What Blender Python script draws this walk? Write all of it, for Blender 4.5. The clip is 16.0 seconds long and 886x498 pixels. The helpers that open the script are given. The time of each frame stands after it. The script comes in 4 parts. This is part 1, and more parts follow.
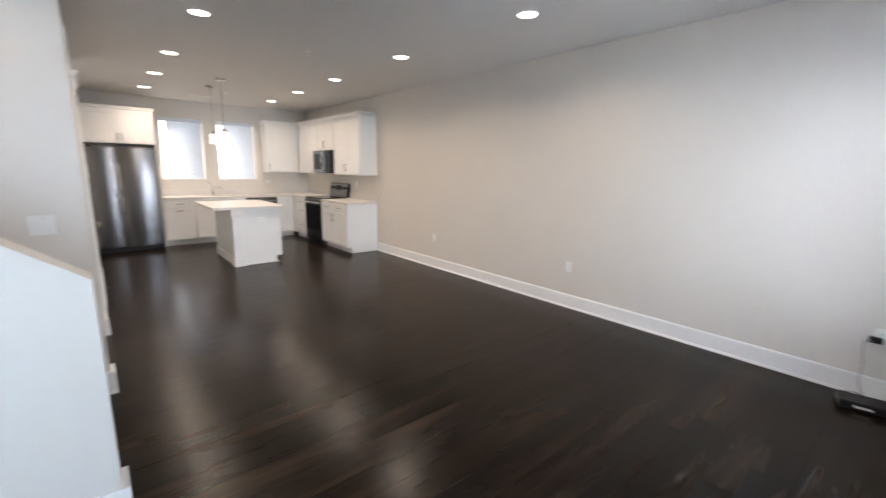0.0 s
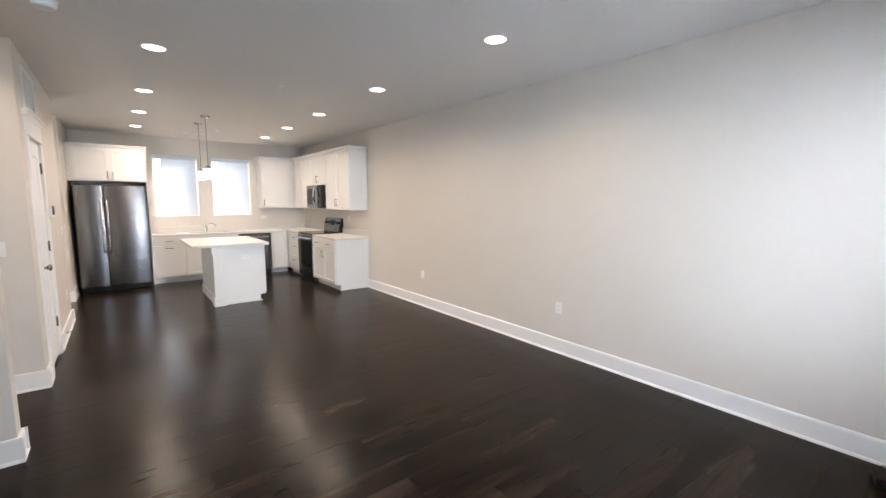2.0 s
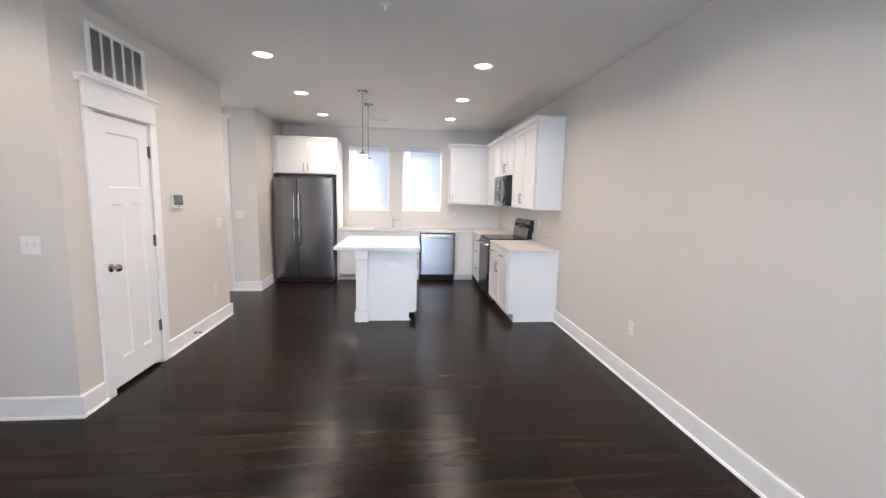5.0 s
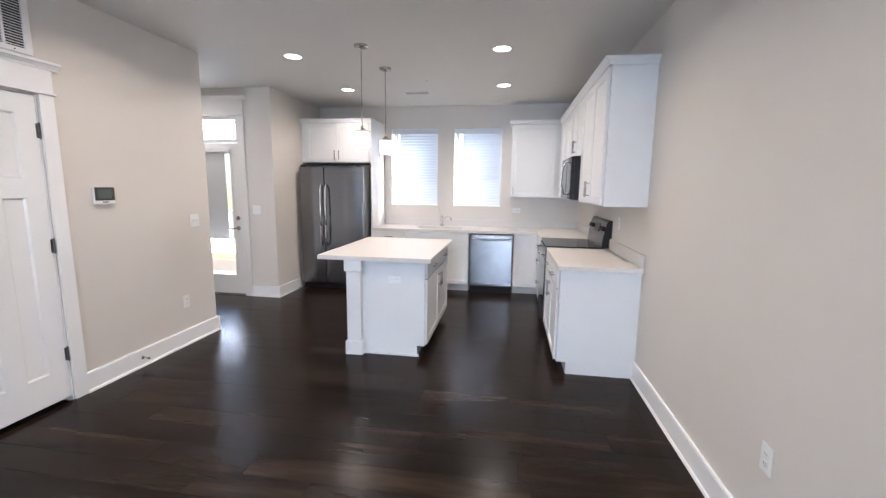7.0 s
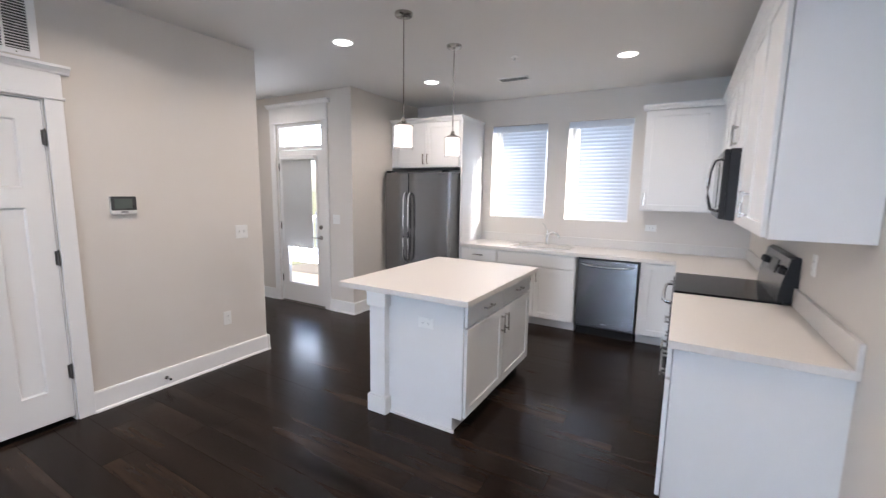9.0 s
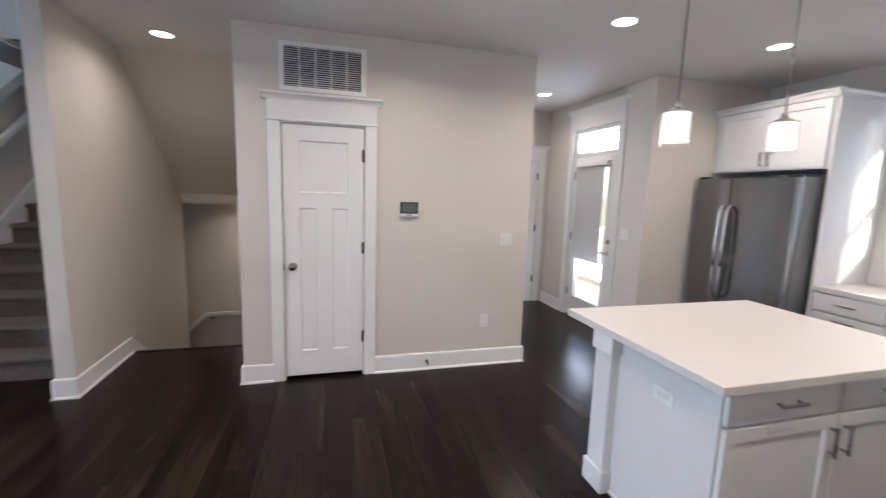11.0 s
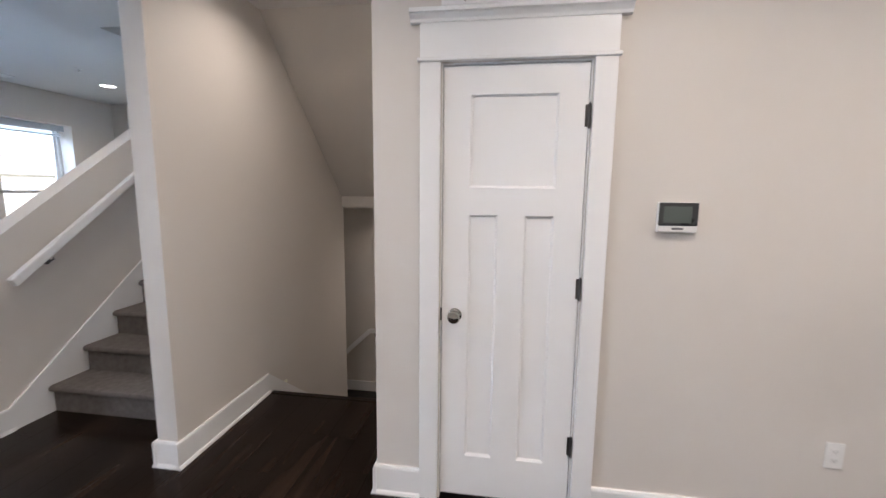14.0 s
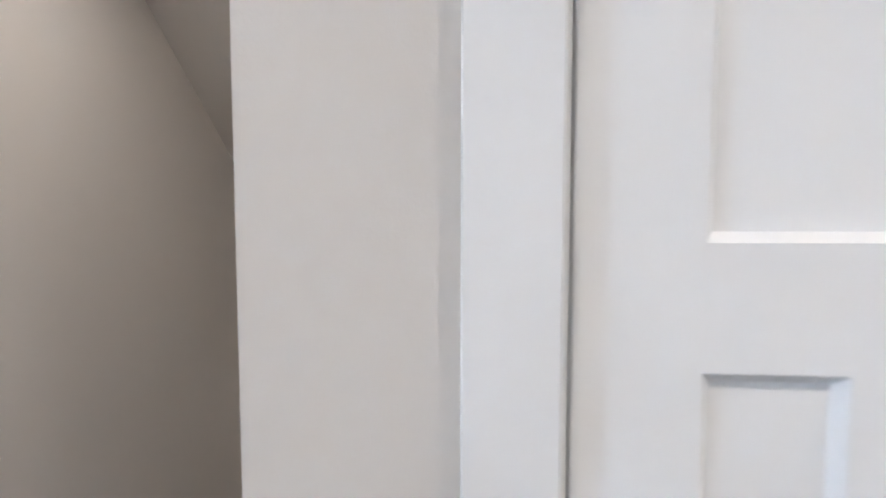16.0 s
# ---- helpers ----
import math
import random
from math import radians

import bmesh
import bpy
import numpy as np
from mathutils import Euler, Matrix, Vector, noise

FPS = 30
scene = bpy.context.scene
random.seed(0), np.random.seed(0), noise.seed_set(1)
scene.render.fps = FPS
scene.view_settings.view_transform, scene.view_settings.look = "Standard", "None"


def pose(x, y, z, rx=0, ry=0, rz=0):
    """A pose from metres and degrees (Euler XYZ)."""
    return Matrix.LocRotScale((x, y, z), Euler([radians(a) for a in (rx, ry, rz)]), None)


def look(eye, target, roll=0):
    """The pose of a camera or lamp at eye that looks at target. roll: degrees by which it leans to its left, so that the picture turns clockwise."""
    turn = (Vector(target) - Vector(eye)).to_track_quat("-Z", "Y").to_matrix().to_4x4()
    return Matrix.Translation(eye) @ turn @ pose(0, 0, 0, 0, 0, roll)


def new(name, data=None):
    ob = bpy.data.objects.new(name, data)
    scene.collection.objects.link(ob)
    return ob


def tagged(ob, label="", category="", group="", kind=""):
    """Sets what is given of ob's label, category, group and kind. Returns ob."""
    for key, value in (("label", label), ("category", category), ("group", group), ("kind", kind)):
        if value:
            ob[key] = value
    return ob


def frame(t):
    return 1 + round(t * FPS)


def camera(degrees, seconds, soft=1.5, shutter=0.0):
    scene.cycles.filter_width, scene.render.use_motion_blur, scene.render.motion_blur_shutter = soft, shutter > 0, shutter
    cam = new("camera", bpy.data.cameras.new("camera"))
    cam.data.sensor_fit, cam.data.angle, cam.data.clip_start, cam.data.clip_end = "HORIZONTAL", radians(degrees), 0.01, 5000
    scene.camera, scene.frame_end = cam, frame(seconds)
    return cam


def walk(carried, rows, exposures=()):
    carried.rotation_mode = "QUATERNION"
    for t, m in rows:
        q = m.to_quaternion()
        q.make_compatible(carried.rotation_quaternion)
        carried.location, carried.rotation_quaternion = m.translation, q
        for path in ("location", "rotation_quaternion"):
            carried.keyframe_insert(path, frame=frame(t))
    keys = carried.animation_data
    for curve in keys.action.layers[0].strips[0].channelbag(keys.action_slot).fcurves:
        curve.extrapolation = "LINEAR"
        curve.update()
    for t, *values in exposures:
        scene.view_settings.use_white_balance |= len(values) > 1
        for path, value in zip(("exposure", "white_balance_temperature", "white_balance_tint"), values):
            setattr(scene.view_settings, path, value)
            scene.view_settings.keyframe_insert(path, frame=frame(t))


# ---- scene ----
cam = camera(94.0, 16.0, soft=1.3, shutter=0.4)
PATH = [
    (0, (0.039, 0.119, 1.507), (1.307, 1.618, 1.128), 1.0),
    (0.5, (0.004, 0.038, 1.513), (1.506, 1.306, 1.143), 0.3),
    (1, (0.058, 0.039, 1.531), (1.575, 1.302, 1.21), -0.3),
    (1.5, (0.254, 0.052, 1.526), (1.656, 1.456, 1.277), -0.3),
    (2, (0.561, 0.139, 1.538), (1.785, 1.704, 1.307), 0.2),
    (2.5, (0.826, 0.329, 1.529), (1.88, 2.013, 1.297), 0.5),
    (3, (1.091, 0.596, 1.508), (1.923, 2.401, 1.285), 0.6),
    (3.5, (1.395, 0.834, 1.507), (2.038, 2.713, 1.275), 0.8),
    (4, (1.665, 1.168, 1.523), (2.14, 3.097, 1.289), 1.1),
    (6.5, (2.755, 3.003, 1.503), (2.586, 4.976, 1.223), 0.7),
    (7, (2.973, 3.366, 1.505), (2.666, 5.32, 1.21), 0.7),
    (7.5, (3.155, 3.656, 1.523), (2.687, 5.579, 1.231), 0.7),
    (8, (3.246, 3.989, 1.521), (2.643, 5.874, 1.229), 0.6),
    (8.2, (3.278, 4.132, 1.529), (2.604, 5.993, 1.24), 0.7),
    (10.3, (3.444, 5.2, 1.56), (1.803, 6.309, 1.287), 1.5),
    (10.5, (3.429, 5.272, 1.569), (1.685, 6.211, 1.292), 1.7),
    (11, (3.419, 5.39, 1.564), (1.507, 5.91, 1.292), 1.8),
    (11.5, (3.384, 5.418, 1.568), (1.408, 5.546, 1.286), 1.6),
    (12, (3.302, 5.397, 1.593), (1.332, 5.249, 1.28), 1.2),
    (12.5, (3.041, 5.369, 1.571), (1.087, 5.088, 1.251), 0.8),
    (12.8, (2.869, 5.352, 1.545), (0.917, 5.041, 1.234), 0.7),
    (13, (2.702, 5.357, 1.559), (0.758, 5.019, 1.236), 0.4),
    (13.4, (2.349, 5.364, 1.544), (0.408, 5.008, 1.224), 0.2),
    (13.5, (2.274, 5.365, 1.532), (0.329, 5.014, 1.224), 0.4),
    (14, (1.848, 5.302, 1.511), (-0.113, 5.017, 1.235), 0.6),
    (14.5, (1.396, 5.217, 1.532), (-0.566, 4.964, 1.24), 0.2),
    (15, (1.012, 5.14, 1.533), (-0.956, 4.919, 1.254), 0.3),
    (15.5, (0.65, 5.013, 1.554), (-1.326, 4.849, 1.292), 0.3),
    (16, (0.384, 4.939, 1.542), (-1.608, 4.794, 1.437), 0.0),
]
EXPOSURES = [(0.0, 1.70, 6800, 16), (1.0, 1.90, 6850, 16), (2.0, 1.92, 6800, 16), (4.0, 1.94, 6350, 16), (6.5, 1.82, 5950, 16), (8.0, 1.66, 5920, 16), (11.0, 1.54, 5900, 16), (12.5, 1.70, 6150, 17), (14.0, 1.72, 5980, 16), (15.0, 1.75, 5780, 14), (16.0, 1.82, 5640, 12)]
walk(cam, [(t, look(eye, target, roll)) for t, eye, target, roll in PATH], EXPOSURES)

# ---- world, sun and exposure ----
world = bpy.data.worlds.new("sky_world")
scene.world = world
world.use_nodes = True
wt = world.node_tree
sky = wt.nodes.new("ShaderNodeTexSky")
sky.sky_type, sky.sun_disc = "NISHITA", False
sky.sun_elevation, sky.sun_rotation = radians(29), radians(54)
wt.links.new(sky.outputs[0], wt.nodes["Background"].inputs[0])
wt.nodes["Background"].inputs[1].default_value = 0.15

sun = new("sun", bpy.data.lights.new("sun", "SUN"))
sun.data.energy, sun.data.angle, sun.data.color = 4.5, radians(0.5), (1.0, 0.9, 0.76)
sun.matrix_world = look((16.18, 21.76, 11.09), (0, 10, 0))


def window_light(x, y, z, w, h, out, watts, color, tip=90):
    """Area lamp in place of sky light, in or just outside an opening; out is the z turn of its direction, a tip under
    90 leans it downwards.
    """
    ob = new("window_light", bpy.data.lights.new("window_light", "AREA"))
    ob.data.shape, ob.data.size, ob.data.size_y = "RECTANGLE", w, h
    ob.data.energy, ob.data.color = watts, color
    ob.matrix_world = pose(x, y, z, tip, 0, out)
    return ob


# ---- plan ----
CEIL, XR, YB, YF, XL = 2.74, 4.01, 9.84, -0.54, -3.76
KIT_WINDOWS = ((1.12, 1.86, 1.22, 2.40), (2.115, 2.84, 1.22, 2.40))
FRONT_WINDOWS = ((-3.14, -2.26, 0.57, 2.335), (-1.295, -0.415, 0.57, 2.335), (2.38, 3.26, 0.57, 2.335))
SKY_BLUE = (0.84, 0.92, 1.0)
TN = 0.26    # the two window walls are deep
window_light(2.82, YF - TN - 0.22, 1.52, 0.86, 1.72, 0, 55, (0.74, 0.87, 1.0), 77)
window_light(-0.855, YF - TN - 0.22, 1.52, 0.86, 1.72, 0, 32, (0.54, 0.77, 1.0), 77)
# lamps added behind the patio door's transom and lower pane for floor glare
window_light(-0.978, 8.64, 2.222, 0.74, 0.22, 180, 2.4, SKY_BLUE)
window_light(-0.978, 8.50, 0.665, 0.54, 0.20, 180, 2.0, SKY_BLUE)
# unseen lamp added outside above the window head, brightens reveals and west wall
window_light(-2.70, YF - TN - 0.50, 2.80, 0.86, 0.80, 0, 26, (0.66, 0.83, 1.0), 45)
for xa, xb, za, zb in KIT_WINDOWS:
    window_light((xa + xb) / 2, YB + TN + 0.04, (za + zb) / 2, xb - xa - 0.12, zb - za - 0.12, 180, 3.2, (0.92, 0.96, 1.0))


# ---- materials ----
def mat(name, c1, c2=None, scale=6.0, rough=0.5, metal=0.0, bump=0.0, bscale=120.0, stretch=(1, 1, 1), world_space=True, rvar=0.06, spec=0.5, detail=4.0):
    m = bpy.data.materials.new(name)
    m.use_nodes = True
    t = m.node_tree
    b = t.nodes["Principled BSDF"]
    b.inputs["Metallic"].default_value = metal
    b.inputs["Specular IOR Level"].default_value = spec
    if world_space:
        src = t.nodes.new("ShaderNodeNewGeometry").outputs["Position"]
    else:
        src = t.nodes.new("ShaderNodeTexCoord").outputs["Object"]
    mp = t.nodes.new("ShaderNodeMapping")
    mp.inputs["Scale"].default_value = stretch
    t.links.new(src, mp.inputs["Vector"])
    n = t.nodes.new("ShaderNodeTexNoise")
    n.inputs["Scale"].default_value, n.inputs["Detail"].default_value = scale, detail
    t.links.new(mp.outputs[0], n.inputs["Vector"])
    mix = t.nodes.new("ShaderNodeMix")
    mix.data_type = "RGBA"
    mix.inputs[6].default_value = (*c1, 1)
    mix.inputs[7].default_value = (*(c2 or c1), 1)
    t.links.new(n.outputs["Fac"], mix.inputs[0])
    t.links.new(mix.outputs[2], b.inputs["Base Color"])
    r = t.nodes.new("ShaderNodeMapRange")
    r.inputs["From Min"].default_value, r.inputs["From Max"].default_value = 0.3, 0.7
    r.inputs["To Min"].default_value, r.inputs["To Max"].default_value = rough - rvar, rough + rvar
    t.links.new(n.outputs["Fac"], r.inputs["Value"])
    t.links.new(r.outputs[0], b.inputs["Roughness"])
    if bump:
        n2 = t.nodes.new("ShaderNodeTexNoise")
        n2.inputs["Scale"].default_value, n2.inputs["Detail"].default_value = bscale, 5
        t.links.new(mp.outputs[0], n2.inputs["Vector"])
        bp = t.nodes.new("ShaderNodeBump")
        bp.inputs["Strength"].default_value, bp.inputs["Distance"].default_value = bump, 0.004
        t.links.new(n2.outputs["Fac"], bp.inputs["Height"])
        t.links.new(bp.outputs[0], b.inputs["Normal"])
    return m


def glow(name, color, strength):
    m = mat(name, color, rough=0.4)
    b = m.node_tree.nodes["Principled BSDF"]
    b.inputs["Emission Color"].default_value = (*color, 1)
    b.inputs["Emission Strength"].default_value = strength
    return m


def clear_glass(name, rough=0.0, tint=(1, 1, 1)):
    m = bpy.data.materials.new(name)
    m.use_nodes = True
    b = m.node_tree.nodes["Principled BSDF"]
    b.inputs["Base Color"].default_value = (*tint, 1)
    b.inputs["Transmission Weight"].default_value = 1.0
    b.inputs["Roughness"].default_value, b.inputs["IOR"].default_value = rough, 1.45
    return m


def translucent(m, color, share):
    """Let part of the light through a thin sheet."""
    t = m.node_tree
    thru = t.nodes.new("ShaderNodeBsdfTranslucent")
    thru.inputs[0].default_value = (*color, 1)
    mix = t.nodes.new("ShaderNodeMixShader")
    mix.inputs[0].default_value = share
    t.links.new(t.nodes["Principled BSDF"].outputs[0], mix.inputs[1])
    t.links.new(thru.outputs[0], mix.inputs[2])
    t.links.new(mix.outputs[0], t.nodes["Material Output"].inputs[0])


def plank_material():
    m = bpy.data.materials.new("dark_hickory")
    m.use_nodes = True
    t = m.node_tree
    b = t.nodes["Principled BSDF"]
    b.inputs["Specular IOR Level"].default_value = 0.14
    geo = t.nodes.new("ShaderNodeNewGeometry")
    info = t.nodes.new("ShaderNodeObjectInfo")

    def math_node(op, a, c=None):
        n = t.nodes.new("ShaderNodeMath")
        n.operation = op
        for k, v in enumerate((a, c)):
            if v is None:
                continue
            if isinstance(v, (int, float)):
                n.inputs[k].default_value = v
            else:
                t.links.new(v, n.inputs[k])
        return n.outputs[0]
    rnd_value = math_node("FRACT", math_node("ADD", info.outputs["Random"], geo.outputs["Random Per Island"]))
    shift = t.nodes.new("ShaderNodeCombineXYZ")
    t.links.new(math_node("MULTIPLY", rnd_value, 41.0), shift.inputs[0])
    t.links.new(math_node("MULTIPLY", rnd_value, 17.0), shift.inputs[1])
    add = t.nodes.new("ShaderNodeVectorMath")
    t.links.new(geo.outputs["Position"], add.inputs[0])
    t.links.new(shift.outputs[0], add.inputs[1])

    def grain(scale, stretch, detail, distort=0.0):
        mp = t.nodes.new("ShaderNodeMapping")
        mp.inputs["Scale"].default_value = stretch
        t.links.new(add.outputs[0], mp.inputs["Vector"])
        n = t.nodes.new("ShaderNodeTexNoise")
        n.inputs["Scale"].default_value, n.inputs["Detail"].default_value, n.inputs["Distortion"].default_value = scale, detail, distort
        t.links.new(mp.outputs[0], n.inputs["Vector"])
        return n.outputs["Fac"]
    broad = grain(1.0, (0.8, 7.0, 1), 2.5, 0.15)
    fine = grain(5.0, (0.9, 9, 1), 3)
    ramp = t.nodes.new("ShaderNodeValToRGB")
    el = ramp.color_ramp.elements
    el[0].position, el[0].color = 0.28, (0.0040, 0.0024, 0.0018, 1)
    el[1].position, el[1].color = 0.78, (0.0430, 0.0285, 0.0198, 1)
    e = el.new(0.52)
    e.color = (0.0142, 0.0089, 0.0062, 1)
    mixv = t.nodes.new("ShaderNodeMix")
    mixv.inputs[0].default_value = 0.18
    t.links.new(broad, mixv.inputs[2])
    t.links.new(fine, mixv.inputs[3])
    t.links.new(mixv.outputs[0], ramp.inputs[0])
    tone = t.nodes.new("ShaderNodeValToRGB")
    te = tone.color_ramp.elements
    te[0].color, te[1].color = (0.78, 0.78, 0.80, 1), (1.38, 1.35, 1.32, 1)
    te.new(0.45).color = (0.95, 0.93, 0.92, 1)
    te.new(0.8).color = (1.15, 1.14, 1.13, 1)
    t.links.new(rnd_value, tone.inputs[0])
    mul = t.nodes.new("ShaderNodeMix")
    mul.data_type, mul.blend_type = "RGBA", "MULTIPLY"
    mul.inputs[0].default_value = 1.0
    t.links.new(ramp.outputs[0], mul.inputs[6])
    t.links.new(tone.outputs[0], mul.inputs[7])
    t.links.new(mul.outputs[2], b.inputs["Base Color"])
    r = t.nodes.new("ShaderNodeMapRange")
    r.inputs["To Min"].default_value, r.inputs["To Max"].default_value = 0.20, 0.28
    t.links.new(broad, r.inputs["Value"])
    t.links.new(r.outputs[0], b.inputs["Roughness"])
    bp = t.nodes.new("ShaderNodeBump")
    bp.inputs["Strength"].default_value, bp.inputs["Distance"].default_value = 0.05, 0.003
    t.links.new(fine, bp.inputs["Height"])
    t.links.new(bp.outputs[0], b.inputs["Normal"])
    return m


WALL = mat("wall_paint", (0.655, 0.617, 0.568), (0.685, 0.647, 0.598), scale=1.5, rough=0.62, bump=0.06, bscale=220, spec=0.35)
CEILING = mat("ceiling_paint", (0.70, 0.69, 0.67), (0.73, 0.72, 0.70), scale=1.2, rough=0.8, bump=0.08, bscale=160, spec=0.3)
TRIM = mat("white_trim", (0.83, 0.83, 0.82), (0.85, 0.85, 0.84), scale=3, rough=0.36, rvar=0.0)
CAB = mat("white_cabinet", (0.715, 0.715, 0.705), (0.73, 0.73, 0.72), scale=3, rough=0.38, rvar=0.0)
QUARTZ = mat("white_quartz", (0.62, 0.585, 0.545), (0.70, 0.675, 0.64), scale=60, rough=0.36, rvar=0.04)
STEEL = mat("brushed_steel", (0.215, 0.218, 0.226), (0.23, 0.233, 0.241), scale=2, rough=0.27, metal=1.0, rvar=0.0, stretch=(0.5, 0.5, 40))
STEEL.node_tree.nodes["Principled BSDF"].inputs["Anisotropic"].default_value = 0.7
STEEL.node_tree.nodes["Principled BSDF"].inputs["Anisotropic Rotation"].default_value = 0.25
STEEL_H = mat("polished_steel", (0.76, 0.76, 0.76), (0.82, 0.82, 0.82), scale=8, rough=0.2, metal=1.0)
NICKEL = mat("satin_nickel", (0.37, 0.355, 0.335), (0.42, 0.405, 0.38), scale=10, rough=0.27, metal=1.0)
KNOB = mat("dark_nickel", (0.38, 0.35, 0.31), (0.46, 0.42, 0.38), scale=20, rough=0.16, metal=1.0)
BEZEL = mat("dark_bezel", (0.03, 0.032, 0.033), (0.045, 0.047, 0.048), scale=20, rough=0.3)
DARKMETAL = mat("dark_bronze", (0.10, 0.095, 0.09), (0.16, 0.15, 0.14), scale=20, rough=0.38, metal=0.9)
BLACK = mat("black_plastic", (0.012, 0.012, 0.013), (0.02, 0.02, 0.021), scale=30, rough=0.42, spec=0.22)
BLACKGLASS = mat("black_glass", (0.006, 0.006, 0.007), (0.009, 0.009, 0.01), scale=4, rough=0.08, rvar=0.0, spec=0.2)
GREY_PLASTIC = mat("grey_plastic", (0.16, 0.165, 0.17), (0.2, 0.205, 0.21), scale=30, rough=0.4)
LCD = mat("grey_screen", (0.09, 0.11, 0.10), (0.12, 0.14, 0.13), scale=10, rough=0.12)
PLASTIC = mat("white_plastic", (0.78, 0.78, 0.76), (0.81, 0.81, 0.79), scale=20, rough=0.32)
SHADE = mat("roller_cloth", (0.66, 0.65, 0.63), (0.70, 0.69, 0.67), scale=40, rough=0.8, bump=0.1, bscale=400)
CARPET = mat("taupe_carpet", (0.095, 0.084, 0.077), (0.21, 0.19, 0.175), scale=26, rough=0.95, bump=0.9, bscale=170, spec=0.1, detail=8)
PLANK = plank_material()
SUBFLOOR = mat("dark_joint", (0.008, 0.006, 0.005), (0.014, 0.01, 0.008), scale=9, rough=0.6)
# flat sheets in this dark colour stand in for the shade inside ducts
DUCT_SHADE = mat("duct_shade", (0.05, 0.05, 0.052), (0.08, 0.08, 0.082), scale=9, rough=0.8)
SLAT = mat("white_slat", (0.78, 0.79, 0.80), (0.82, 0.83, 0.84), scale=8, rough=0.42)
translucent(SLAT, (0.76, 0.87, 1.0), 0.30)
translucent(SHADE, (0.80, 0.80, 0.78), 0.40)
VINYL = mat("white_vinyl", (0.80, 0.81, 0.82), (0.83, 0.84, 0.85), scale=8, rough=0.35)
GLASS = clear_glass("window_glass")
LENS = glow("lit_lens", (1.0, 0.93, 0.82), 4.0)
LITGLASS = glow("lit_opal_glass", (1.0, 0.92, 0.82), 0.15)
SOCKET = mat("dark_slot", (0.05, 0.05, 0.05), (0.07, 0.07, 0.07), scale=40, rough=0.5)
CORD = mat("black_cord", (0.014, 0.014, 0.015), (0.022, 0.022, 0.023), scale=40, rough=0.5)
GREYCORD = mat("grey_cord", (0.18, 0.17, 0.16), (0.24, 0.23, 0.22), scale=40, rough=0.5)
GRASS = mat("autumn_grass", (0.22, 0.23, 0.10), (0.40, 0.36, 0.20), scale=0.7, rough=0.95, bump=0.5, bscale=12)
CONCRETE = mat("concrete", (0.42, 0.41, 0.40), (0.52, 0.51, 0.49), scale=2, rough=0.85, bump=0.2, bscale=30)
FARWOOD = mat("far_autumn_woods", (0.40, 0.31, 0.10), (0.22, 0.20, 0.10), scale=0.12, rough=0.9, detail=8)
LEAF = mat("yellow_leaf", (0.34, 0.24, 0.03), (0.20, 0.19, 0.04), scale=3, rough=0.7)
BARK = mat("bark", (0.07, 0.05, 0.035), (0.13, 0.10, 0.07), scale=12, rough=0.9, bump=0.6, bscale=30)
SIDING_G = mat("grey_blue_siding", (0.30, 0.35, 0.42), (0.34, 0.39, 0.46), scale=2, rough=0.7)
SIDING_W = mat("pale_siding", (0.62, 0.60, 0.57), (0.68, 0.66, 0.63), scale=2, rough=0.7)
ROOF = mat("roof_shingle", (0.22, 0.21, 0.20), (0.28, 0.27, 0.26), scale=5, rough=0.9, bump=0.4, bscale=20)
FARPANE = mat("far_window_glass", (0.30, 0.33, 0.37), (0.38, 0.41, 0.45), scale=2, rough=0.2)
DECK = mat("deck_board_wood", (0.56, 0.44, 0.29), (0.66, 0.54, 0.38), scale=4, rough=0.75, bump=0.2, bscale=20, stretch=(1, 12, 1))


# ---- building blocks ----
def box(bm, x0, x1, y0, y1, z0, z1, bev=0.0, seg=1):
    c = bmesh.ops.create_cube(bm, size=1.0)
    vs = c["verts"]
    bmesh.ops.scale(bm, vec=(abs(x1 - x0), abs(y1 - y0), abs(z1 - z0)), verts=vs)
    bmesh.ops.translate(bm, vec=((x0 + x1) / 2, (y0 + y1) / 2, (z0 + z1) / 2), verts=vs)
    if bev:
        es = list({e for v in vs for e in v.link_edges})
        bmesh.ops.bevel(bm, geom=es, offset=bev, segments=seg, profile=0.5, affect="EDGES")
    return bm


def boxes(*rows, bev=0.0, seg=1):
    bm = bmesh.new()
    for r in rows:
        box(bm, *r, bev=bev, seg=seg)
    return bm


def cyl(bm, p, q, r0, r1=None, n=16):
    """A capped cylinder or cone from p to q."""
    p, q = Vector(p), Vector(q)
    d = q - p
    m = Matrix.Translation((p + q) / 2) @ d.to_track_quat("Z", "Y").to_matrix().to_4x4()
    bmesh.ops.create_cone(bm, cap_ends=True, segments=n, radius1=r0, radius2=r0 if r1 is None else r1, depth=d.length, matrix=m)
    return bm


def lathe(bm, profile, m=None, n=24):
    """Turns (radius, height) pairs round the z axis of m."""
    m = m or Matrix.Identity(4)
    rings = []
    for r, z in profile:
        rings.append([bm.verts.new(m @ Vector((r * math.cos(2 * math.pi * i / n), r * math.sin(2 * math.pi * i / n), z))) for i in range(n)])
    for a, b in zip(rings, rings[1:]):
        for i in range(n):
            bm.faces.new((a[i], a[(i + 1) % n], b[(i + 1) % n], b[i]))
    for ring in (rings[0], rings[-1]):
        if len(set(v.co.to_tuple(6) for v in ring)) > 2:
            bm.faces.new(ring)
    return bm


